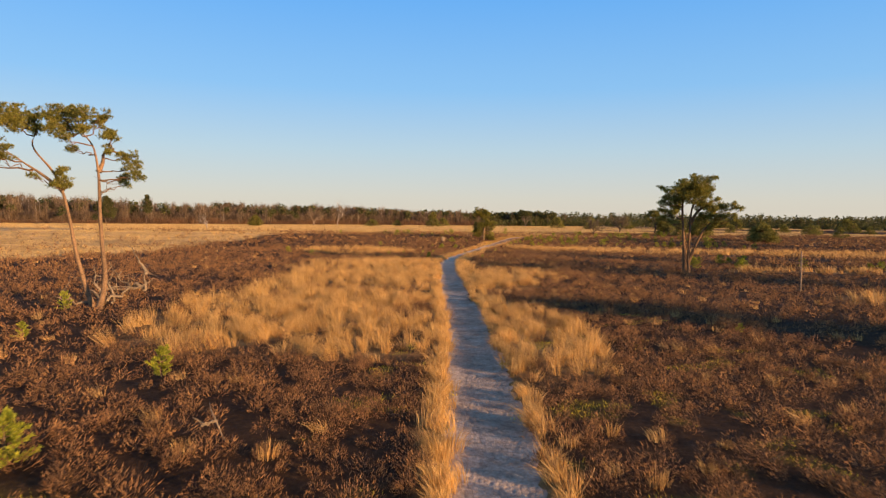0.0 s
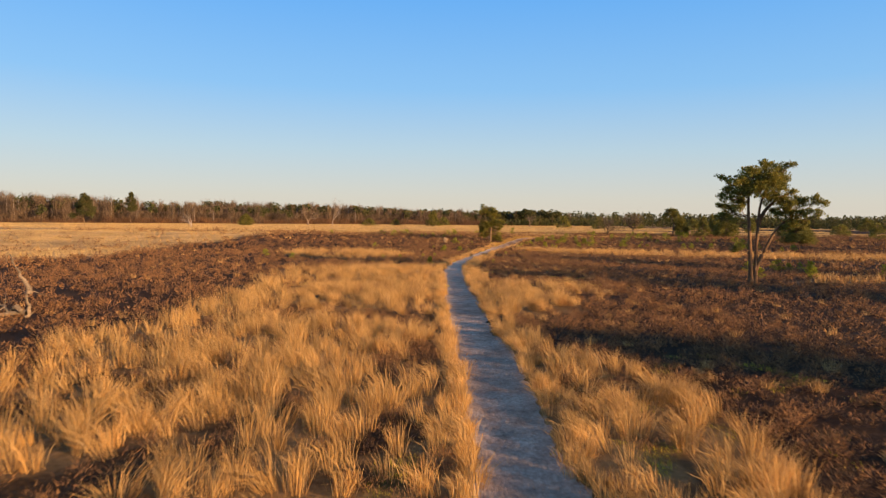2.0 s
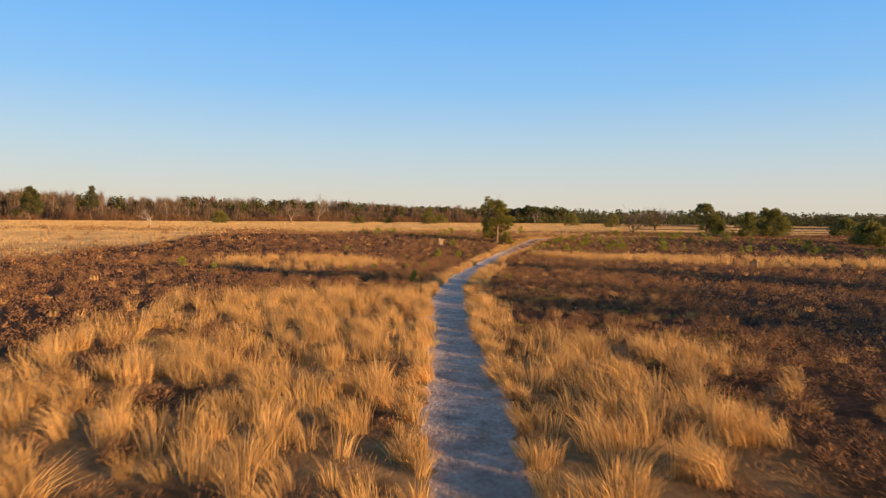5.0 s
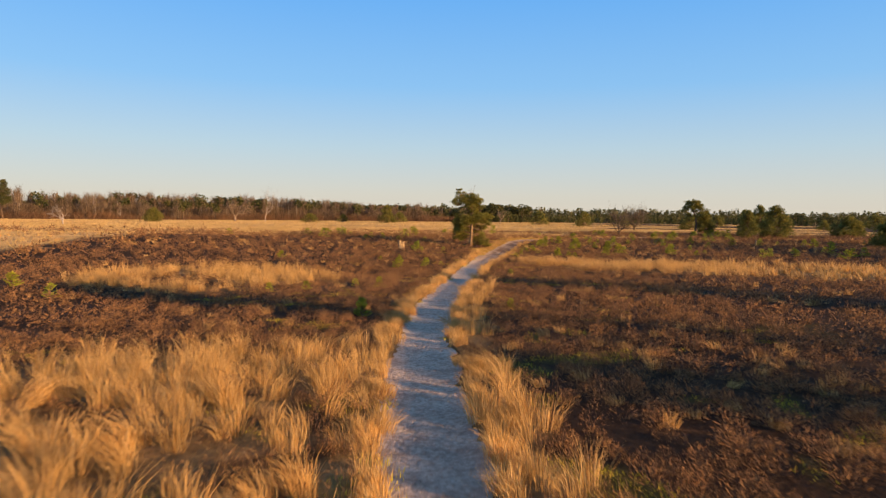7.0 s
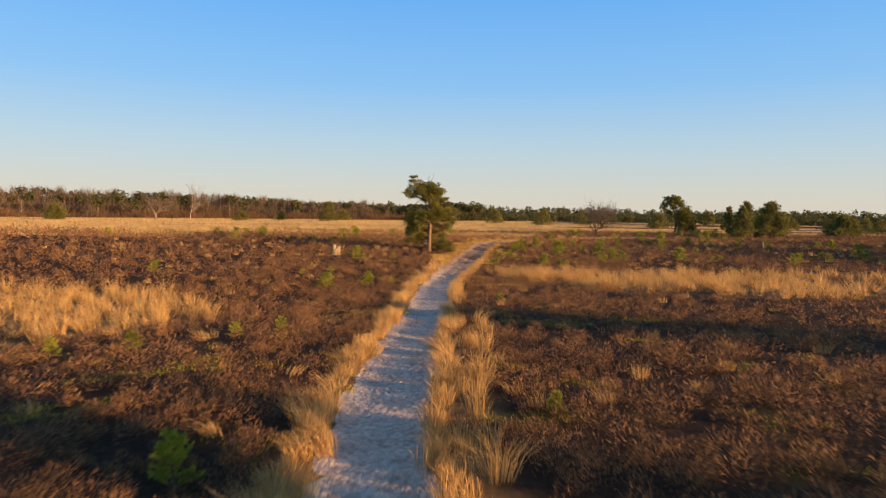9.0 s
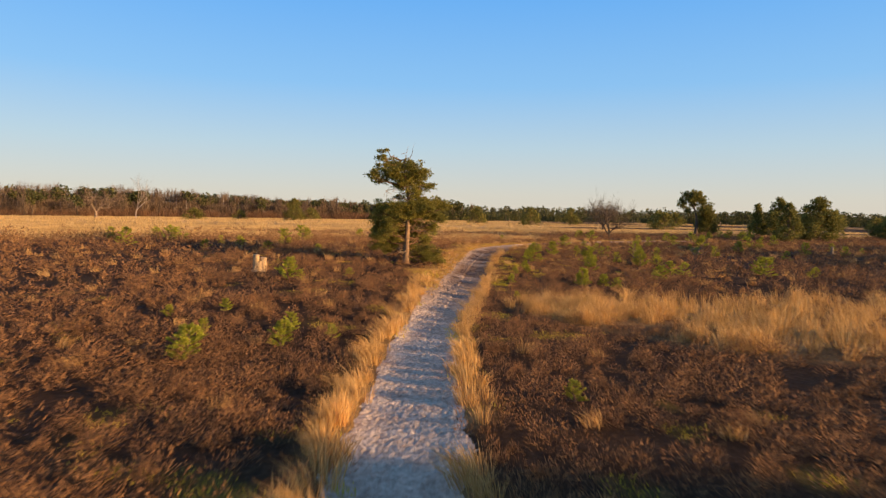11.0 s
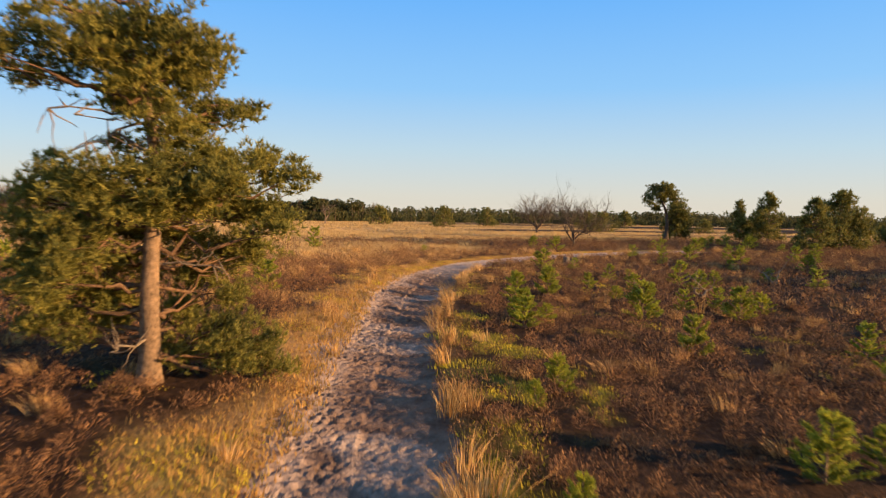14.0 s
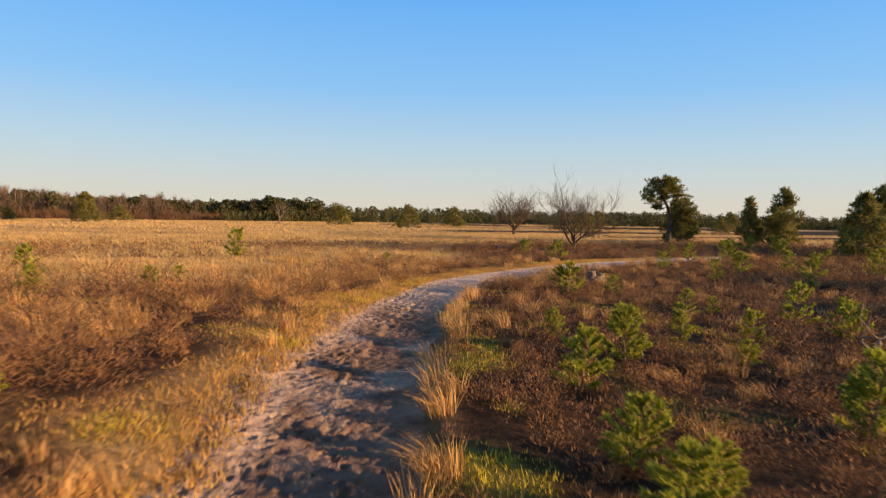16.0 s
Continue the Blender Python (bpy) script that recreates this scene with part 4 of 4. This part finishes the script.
# unseen trees beside the heath, placed to throw long shadows across it
for k, (px, py, tall, wide) in enumerate([(45.0, 1.2, 9.3, 5.8), (49.5, -3.2, 10.2, 6.0), (47.0, 28.6, 11.6, 2.0), (48.0, 21.6, 10.2, 6.4), (46.5, 41.0, 9.8, 4.8), (53.5, 36.0, 10.8, 4.6),
                                          (60.0, 75.5, 9.0, 4.6), (64.0, 78.5, 9.6, 4.6)]):
    bushy_pine("pine_tree", "tall round-headed pine out of view, placed to cast long shadows", (px, py), tall, wide, 30 + k, 0.4, 0.16, width=0.16, dens=16, dome=True)


# ---- bare trees ----
def branch_out(heap, twig, rng, a, way, length, thick, level, spread_by):
    n = 5
    p = [np.asarray(a, float)]
    d = np.asarray(way, float)
    for _ in range(n):
        d = unit(d + rng.normal(0, 0.15, 3) + [0, 0, 0.04])
        p.append(p[-1] + d * length / n)
    p = np.array(p)
    heap.tube(p, np.linspace(thick, thick * 0.5, n + 1), 7 if level == 0 else 4)
    if level >= 3:
        m = 7
        base = p[rng.integers(1, n + 1, m)]
        w = unit(d + rng.normal(0, 0.45, (m, 3)) + [0, 0, 0.25])
        twig.sprigs(base, w, length * rng.uniform(0.4, 1.0, m), np.full(m, max(0.01, thick * 0.6)), rng, 0.3)
        return
    for _ in range(rng.integers(3, 5)):
        i = rng.integers(2, n + 1)
        side = unit(rng.normal(size=3) * [1, 1, 0.35])
        branch_out(heap, twig, rng, p[i], unit(d + side * spread_by), length * rng.uniform(0.7, 1.0), thick * 0.5, level + 1, spread_by)


def bare_tree(name, label, at, tall, seed, material, stems=1, spread_by=0.75, thick=0.11, fan=0.6):
    rng = np.random.default_rng(seed)
    root = thing(name, label, "bare tree", (at[0], at[1], height(*at) - 0.05))
    heap, twig = Heap(), Heap()
    if stems > 1:
        heap.tube([(0, 0, -0.05), (0.01, 0, 0.06 * tall), (0.0, 0.01, 0.16 * tall)], [thick * 2.0, thick * 1.5, thick * 1.1], 8, 0.15, rng)
    for i in range(stems):
        turn = 2 * math.pi * (i + 0.5 * rng.random()) / stems
        d = unit(np.array([fan * math.cos(turn), fan * math.sin(turn), 1.0])) if stems > 1 else np.array([0.03, 0.02, 1.0])
        foot = 0.05 * tall * (1 + 2 * rng.random()) if stems > 1 else 0
        if stems > 1:
            d = unit(d * [1.4, 1.4, 1] if i % 2 else d * [0.6, 0.6, 1])
        branch_out(heap, twig, rng, (0, 0, foot), d, tall * 0.25, thick, 0, spread_by)
    part("trunk", heap.mesh("trunk", material), root)
    part("twig_crown", twig.mesh("twig_crown", OAKTWIG), root)
    return root


bare_tree("oak_tree", "small leafless oak with upswept branches at the path's bend", (26.6, 115.7), 4.3, 51, DARKBARK, 6, 0.72, 0.055, 1.05)
bare_tree("oak_tree", "round leafless oak on the heath", (39.1, 144.7), 5.8, 52, DARKBARK, 7, 0.75, 0.08, 1.1)
bare_tree("birch_tree", "pale leafless birch standing in the grass field", (-49.9, 138.0), 5.6, 53, BIRCHBARK, 1, 0.7, 0.12)
bare_tree("birch_tree", "tall pale leafless birch before the wood", (-30.6, 188.7), 9.5, 54, BIRCHBARK, 1, 0.5, 0.09)
bare_tree("oak_tree", "round-crowned leafless tree at the wood's edge", (-37.7, 190.2), 8.0, 55, GREYBARK, 2, 0.9, 0.16)
bare_tree("oak_tree", "leafless tree far across the pale field", (25.0, 200.0), 7.0, 56, GREYBARK, 1, 0.85, 0.15)


# ---- the woods around ----
def wood(name, label, spine, deep, count, tall, pines, seed, crown=FARPINE):
    rng = np.random.default_rng(seed)
    pts = np.array(spine, float)
    seg = np.concatenate([[0], np.cumsum(np.linalg.norm(np.diff(pts, axis=0), axis=1))])
    q = rng.uniform(0, seg[-1], count)
    x = np.interp(q, seg, pts[:, 0]) + rng.normal(0, deep * 0.15, count)
    y = np.interp(q, seg, pts[:, 1]) + rng.random(count) * deep
    z = land(x, y)
    h = tall * rng.uniform(0.74, 1.06, count) * (0.78 + 0.4 * patchy(x, y, 22, seed))
    if pines < 0.5:
        h = h * np.interp(x, [-120, -95, -62], [1.15, 1.0, 0.86])
    is_pine = (rng.random(count) < pines * (0.5 + patchy(x, y, 20, seed + 1))) if pines < 1 else np.ones(count, bool)
    stems, white, leaf, twig = Heap(), Heap(), Heap(), Heap()
    for i in range(count):
        lean = rng.normal(0, 0.04, 2)
        top = np.array([x[i] + lean[0] * h[i], y[i] + lean[1] * h[i], z[i] + h[i]])
        foot = np.array([x[i], y[i], z[i] - 0.1])
        line = np.stack([foot, foot * 0.5 + top * 0.5 + [*rng.normal(0, 0.15, 2), 0], foot * 0.08 + top * 0.92])
        pale = pines < 0.5 and not is_pine[i] and rng.random() < 0.3
        (white if pale else stems).tube(line, [0.09, 0.07, 0.03] if pale else [0.13, 0.09, 0.03], 4)
        if is_pine[i]:
            # a rounded head of overlapping cushions, deeper on some trees
            low = rng.uniform(0.42, 0.7) if pines < 1 else rng.uniform(0.02, 0.25)
            m = rng.integers(6, 9)
            f = low + (0.86 - low) * (np.arange(m) + rng.random(m)) / m
            a = rng.uniform(0, 2 * np.pi, m)
            reach = h[i] * 0.2 * np.sqrt(np.clip(1.02 - ((f - low) / (1 - low)) ** 2, 0.05, 1)) * rng.random(m) ** 0.6
            mid = foot + (top - foot) * f[:, None] + np.stack([reach * np.cos(a), reach * np.sin(a), np.zeros(m)], 1)
            k = np.repeat(np.arange(m), 26 if pines < 1 else 16 if tall < 6 else 5)
            d = unit(rng.normal(size=(len(k), 3)))
            p = mid[k] + d * h[i] * 0.12 * [1.3, 1.3, 0.9]
            way = unit(rng.normal(size=(len(k), 3)))
            big = rng.uniform(0.1, 0.17, len(k)) * h[i] * (0.68 if tall < 7.5 else 1.2)
            leaf.sprigs(p - way * big[:, None] / 2, way, big, 0.75 * big, rng, 0.5)
        else:
            n = 190
            f = 0.2 + 0.78 * rng.random(n)
            a = rng.uniform(0, 2 * np.pi, n)
            r = h[i] * rng.uniform(0.14, 0.24) * np.sqrt(np.clip(1.05 - ((f - 0.55) / 0.48) ** 2, 0.04, 1)) * rng.random(n) ** 0.6
            p = foot + (top - foot) * f[:, None] + np.stack([r * np.cos(a), r * np.sin(a), np.zeros(n)], 1)
            way = unit(np.stack([np.cos(a) * 0.4, np.sin(a) * 0.4, np.full(n, 1.1)], 1) + rng.normal(0, 0.25, (n, 3)))
            big = h[i] * rng.uniform(0.14, 0.3, n)
            twig.slivers(p - way * big[:, None] / 2, way, big, 0.045 * big, rng)
    m = int(count * 1.6)
    q = rng.uniform(0, seg[-1], m)
    ux, uy = np.interp(q, seg, pts[:, 0]) + rng.normal(0, 2, m), np.interp(q, seg, pts[:, 1]) + rng.random(m) ** 2 * deep
    k = np.repeat(np.arange(m), 30 if pines > 0.4 else 44)
    spread_out = rng.normal(0, 0.09 * tall, (len(k), 3)) * [1, 1, 0]
    base = np.stack([ux[k], uy[k], land(ux, uy)[k] + rng.random(len(k)) * 0.42 * tall], 1) + spread_out
    way = unit(rng.normal(0, 0.35, (len(k), 3)) + [0, 0, 0.9])
    (leaf if pines > 0.4 else twig).slivers(base, way, tall * rng.uniform(0.08, 0.2, len(k)), np.full(len(k), tall * (0.06 if pines > 0.4 else 0.012)), rng)
    root = tagged(new(name, stems.mesh(name, DARKBARK)), label, "woodland", kind="stuff")
    if white.n:
        part("birch_stems", white.mesh("birch_stems", BIRCHBARK), root, "pale upright birch stems")
    if leaf.n:
        part("canopy", leaf.mesh("canopy", crown), root)
    if twig.n:
        part("twig_crown", twig.mesh("twig_crown", TWIGS), root)
    return root


wood("birch_wood", "leafless birch and oak wood with a few pines behind the field", [(-230, 150), (-110, 172), (-62, 205), (-30, 232), (8, 246)], 30, 1250, 7.2, 0.17, 61)
wood("mixed_wood", "mixed wood of pines and bare trees beyond the field", [(-25, 246), (10, 256), (40, 250)], 26, 420, 5.4, 0.6, 62)
wood("pine_wood", "dark pine wood far beyond the heath", [(22, 240), (60, 262), (110, 262), (160, 240), (240, 215), (340, 190)], 44, 760, 4.5, 1.0, 63)
wood("pine_wood", "dark pine forest on the horizon", [(-500, 330), (-150, 420), (100, 470), (400, 430), (700, 330)], 60, 1400, 8.6, 1.0, 64)


def scrub():
    rng = np.random.default_rng(66)
    heap = Heap()
    pts = np.array([(-230, 146), (-110, 168), (-62, 201), (-30, 228), (8, 242), (30, 258)], float)
    seg = np.concatenate([[0], np.cumsum(np.linalg.norm(np.diff(pts, axis=0), axis=1))])
    n = 2200
    q = rng.uniform(0, seg[-1], n)
    x, y = np.interp(q, seg, pts[:, 0]), np.interp(q, seg, pts[:, 1]) + rng.random(n) * 12 - 2
    h = rng.uniform(0.8, 2.6, n) * (0.5 + patchy(x, y, 14, 2))
    z = land(x, y)
    k = np.repeat(np.arange(n), 44)
    a = rng.uniform(0, 2 * np.pi, len(k))
    base = np.stack([x[k] + rng.normal(0, 0.5, len(k)), y[k] + rng.normal(0, 0.5, len(k)), z[k]], 1)
    way = unit(np.stack([np.cos(a) * 0.5, np.sin(a) * 0.5, np.ones(len(k))], 1))
    heap.slivers(base, way, h[k] * rng.uniform(0.5, 1.1, len(k)), np.full(len(k), 0.07), rng)
    tagged(new("scrub", heap.mesh("scrub", SCRUB)), "russet leafless scrub along the edge of the wood", "scrub", kind="stuff")


scrub()


# ---- young pines among the heather ----
def sapling(at, seed, rows, needles, width):
    """A young pine one metre high: whorls of rising branches, each a brush of needles."""
    rng = np.random.default_rng(seed)
    root = thing("pine_sapling", "bright green young pine growing among the heather", "young pine", (at[0], at[1], height(*at)), "young pines in the heather")
    stem, leaf = Heap(), Heap()
    line = bent((0, 0, -0.03), (rng.normal(0, 0.04), rng.normal(0, 0.04), 1.0), rng, 0, 6)
    stem.tube(line, np.linspace(0.024, 0.006, 6), 6)
    shoots = [(line[-2] + [0, 0, 0.05], line[-1] + [0, 0, 0.03])]
    for f in np.linspace(0.06, 0.86, rows):
        c = np.array([np.interp(f, np.linspace(0, 1, 6), line[:, j]) for j in range(3)])
        for i in range(rng.integers(5, 8)):
            a = rng.uniform(0, 2 * math.pi)
            L = (0.47 * (1 - f) ** 0.8 + 0.09) * rng.uniform(0.7, 1.15)
            rise = rng.uniform(0.25, 0.6) + 0.5 * f
            end = c + np.array([math.cos(a), math.sin(a), rise]) * L
            stem.tube(np.stack([c, (c + end) / 2 + [0, 0, -0.03], end]), [0.009, 0.007, 0.004], 3)
            shoots.append((c + (end - c) * 0.2, end))
    for a0, b0 in shoots:
        n = int(1.35 * needles * (0.45 + 2.2 * np.linalg.norm(b0 - a0)))
        f = rng.random(n)[:, None] ** 0.7
        d = unit(b0 - a0)
        way = unit(d * 0.7 + [0, 0, 0.25] + rng.normal(0, 0.55, (n, 3)))
        leaf.slivers(a0 + (b0 - a0) * f, way, rng.uniform(0.06, 0.12, n), np.full(n, width * 2.2), rng)
    shoot = part("stem", stem.mesh("stem", PINEBARK), root)
    part("needles", leaf.mesh("needles", YOUNG), shoot, "bright green needles")
    return root


fine = [sapling((12.0, 93.0), 70, 7, 74, 0.012), sapling((15.1, 93.2), 71, 8, 66, 0.012), sapling((11.7, 92.1), 72, 6, 80, 0.012)]
plain = [sapling((20.1, 98.1), 73, 6, 24, 0.026), sapling((28.0, 104.0), 74, 6, 24, 0.026)]
for first, k in zip(fine + plain, (0.56, 0.84, 0.58, 0.75, 0.9)):
    first.scale = (k, k, k)
rng = np.random.default_rng(77)
BESIDE_BEND = [(10.4, 88.5, 0.45), (12.8, 94.9, 0.66), (14.3, 96.1, 0.72), (16.1, 95.7, 0.34), (16.0, 96.9, 0.48), (12.3, 92.5, 0.4), (14.0, 97.4, 0.42), (14.0, 90.2, 0.68), (18.0, 93.4, 0.78),
               (8.9, 85.5, 0.36), (11.7, 85.7, 0.66), (12.6, 85.8, 0.46), (16.2, 88.2, 0.62), (12.9, 85.4, 0.4), (10.5, 88.7, 0.32), (5.8, 71.8, 0.3), (8.1, 82.2, 0.26), (9.8, 88.0, 0.3),
               (3.6, 59.1, 0.32), (7.2, 94.9, 0.66), (8.3, 103.1, 0.5), (6.3, 103.1, 0.56)]
BESIDE_PATH = [(-0.2, 75.0, 0.62), (1.4, 75.9, 0.5), (1.1, 84.8, 0.7), (1.5, 84.6, 0.36), (3.1, 85.5, 0.3), (2.4, 76.6, 0.28), (-0.1, 79.3, 0.3), (-1.3, 78.8, 0.26), (-1.2, 57.0, 0.58), (-0.2, 76.7, 0.38),
               (1.5, 77.2, 0.4), (-1.0, 66.1, 0.36), (-2.0, 65.6, 0.32), (-3.9, 64.5, 0.36), (-5.3, 64.1, 0.36), (-6.1, 14.1, 0.64), (-6.1, 9.0, 0.74), (9.5, 20.7, 0.3)]
FURTHER = [(21.5, 98.2, 0.5), (18.1, 99.0, 0.48), (18.9, 99.2, 0.34), (24.3, 104.5, 0.64), (29.3, 110.9, 0.7), (31.3, 110.7, 0.82), (29.2, 105.9, 0.74), (29.0, 101.3, 0.76), (19.6, 96.7, 0.68), (18.0, 89.3, 0.6),
           (17.6, 89.9, 0.6), (22.2, 90.0, 0.82), (10.8, 113.5, 0.95), (16.0, 112.1, 0.36), (4.9, 110.1, 0.68), (8.8, 105.4, 0.42), (1.4, 99.6, 0.76), (-7.6, 79.6, 0.5), (-12.3, 61.3, 0.5), (-15.2, 64.1, 0.6), (-13.8, 23.7, 0.62), (-12.0, 18.5, 0.42)]
for spots, kinds in ((BESIDE_BEND, fine), (BESIDE_PATH, fine), (FURTHER, plain)):
    for px, py, k in spots:
        q = copy_thing(kinds[rng.integers(0, len(kinds))], pose(px, py, height(px, py), 0, 0, rng.uniform(0, 360)))
        w = k * rng.uniform(0.85, 1.15)
        q.scale = (w, w, k)
# seedlings without a place of their own: thick on the low rise beside the bend, some behind the pines
for i in range(105):
    px, py = (rng.uniform(17, 42), rng.uniform(86, 118)) if i < 62 else (rng.uniform(-20, 4), rng.uniform(92, 106)) if i < 85 else (rng.uniform(17, 44), rng.uniform(47, 58))
    if abs(beside([px], [py])[0]) < 2.2 or pale_field([px], [py])[0] > 0.3 or math.hypot(px - 26.6, py - 115.7) < 1.5:
        continue
    q = copy_thing(plain[rng.integers(0, 2)], pose(px, py, height(px, py), 0, 0, rng.uniform(0, 360)))
    k = rng.uniform(0.35, 0.85) if i < 85 else rng.uniform(0.4, 0.8)
    q.scale = (k * 1.1, k * 1.1, k)


# ---- dead wood, stumps, a post ----
def stump(at, stems, label, seed, wood_of=PALEWOOD):
    """Sawn-off stems from one root: (to the side, height, radius) of each."""
    rng = np.random.default_rng(seed)
    root = thing("tree_stump", label, "tree stump", (at[0], at[1], height(*at) - 0.03))
    for u, tall, thick in stems:
        heap = Heap()
        z = np.array([0, 0.08, 0.2, 0.5, 0.8, 0.985, 1.0]) * tall
        r = thick * np.array([1.6, 1.25, 1.05, 1.0, 0.95, 0.95, 0.86])
        heap.tube(np.stack([u + 0.25 * u * z, 0.03 * np.sin(z * 5), z], 1), r, 14, 0.34, rng)
        part("stem", heap.mesh("stem", wood_of), root)
    return root


stump((0.0, 86.8), [(-0.09, 0.62, 0.12), (0.13, 0.52, 0.12), (0.0, 0.4, 0.15)], "pale sawn-off double tree stump in the heather", 81, SAWNWOOD)
stump((19.7, 104.3), [(-0.12, 0.36, 0.14), (0.16, 0.3, 0.13), (0.0, 0.22, 0.2)], "grey weathered tree stump at the edge of the path", 82)
stump((35.5, 100.7), [(0.0, 0.5, 0.1)], "dark broken tree stump among the heather", 83)


def dead_wood(name, label, at, lines, seed, thick=0.06):
    rng = np.random.default_rng(seed)
    root = thing(name, label, "dead wood", (at[0], at[1], height(*at)))
    for p0, p1 in lines:
        heap = Heap()
        main = bent(p0, p1, rng, 0.1, 8)
        heap.tube(main, np.linspace(thick, 0.012, 8), 7, 0.35, rng)
        for _ in range(4):
            b0 = main[rng.integers(2, 8)]
            heap.tube(bent(b0, b0 + rng.normal(0, 0.3, 3) + [0, 0, 0.12], rng, 0.05, 4), np.linspace(0.018, 0.005, 4), 5)
        part("branch", heap.mesh("branch", PALEWOOD), root)
    return root


dead_wood("dead_branches", "tangle of bleached dead branches at the foot of two pines", (-13.0, 24.8),
          [((0, 0, 0.1), (-0.4, 0.2, 1.5)), ((0.3, 0.2, 0.1), (0.1, 0.4, 1.7)), ((0.2, 0, 0.2), (1.6, 0.9, 1.0)), ((-0.3, 0, 0.1), (-1.6, -0.4, 0.4)), ((0, 0.3, 0.1), (-1.3, 0.8, 1.0)), ((-0.2, 0.2, 0.1), (0.5, 0.6, 1.3))], 84)
dead_wood("dead_snag", "twisted grey dead trunk rising from the heather", (-14.1, 30.8), [((0, 0, -0.1), (0.1, 0, 0.9)), ((0.05, 0, 0.8), (-0.55, 0.1, 1.9)), ((0, 0, 0.15), (-2.0, -0.5, 0.2)), ((-0.2, 0, 0.2), (-1.4, 0.3, 0.6))], 85, 0.1)
dead_wood("dead_branches", "bleached forked root lying among young pines", (24.0, 98.2), [((0, 0, 0), (0.32, 0.1, 0.42)), ((0, 0, 0.05), (-0.25, 0.1, 0.36))], 86, 0.06)
dead_wood("dead_branches", "bleached dead branch lying in the heather", (19.2, 95.9), [((-0.2, 0, 0.1), (0.3, 0.1, 0.4)), ((-0.15, 0.1, 0.1), (-0.4, 0.1, 0.32))], 87, 0.05)
dead_wood("dead_branches", "small grey dead branch lying in the heather", (-3.6, 10.0), [((-0.12, 0, 0.26), (0.12, 0.05, 0.32))], 88, 0.022)

post = Heap()
post.tube([(0, 0, -0.1), (0.01, 0, 0.8), (0.0, 0.01, 2.1)], [0.045, 0.042, 0.038], 8, 0.1, np.random.default_rng(3))
ob = new("wooden_post", post.mesh("wooden_post", GREYBARK))
ob.location = (18.7, 34.0, height(18.7, 34.0))
tagged(ob, "single weathered wooden post standing in the heather", "post")
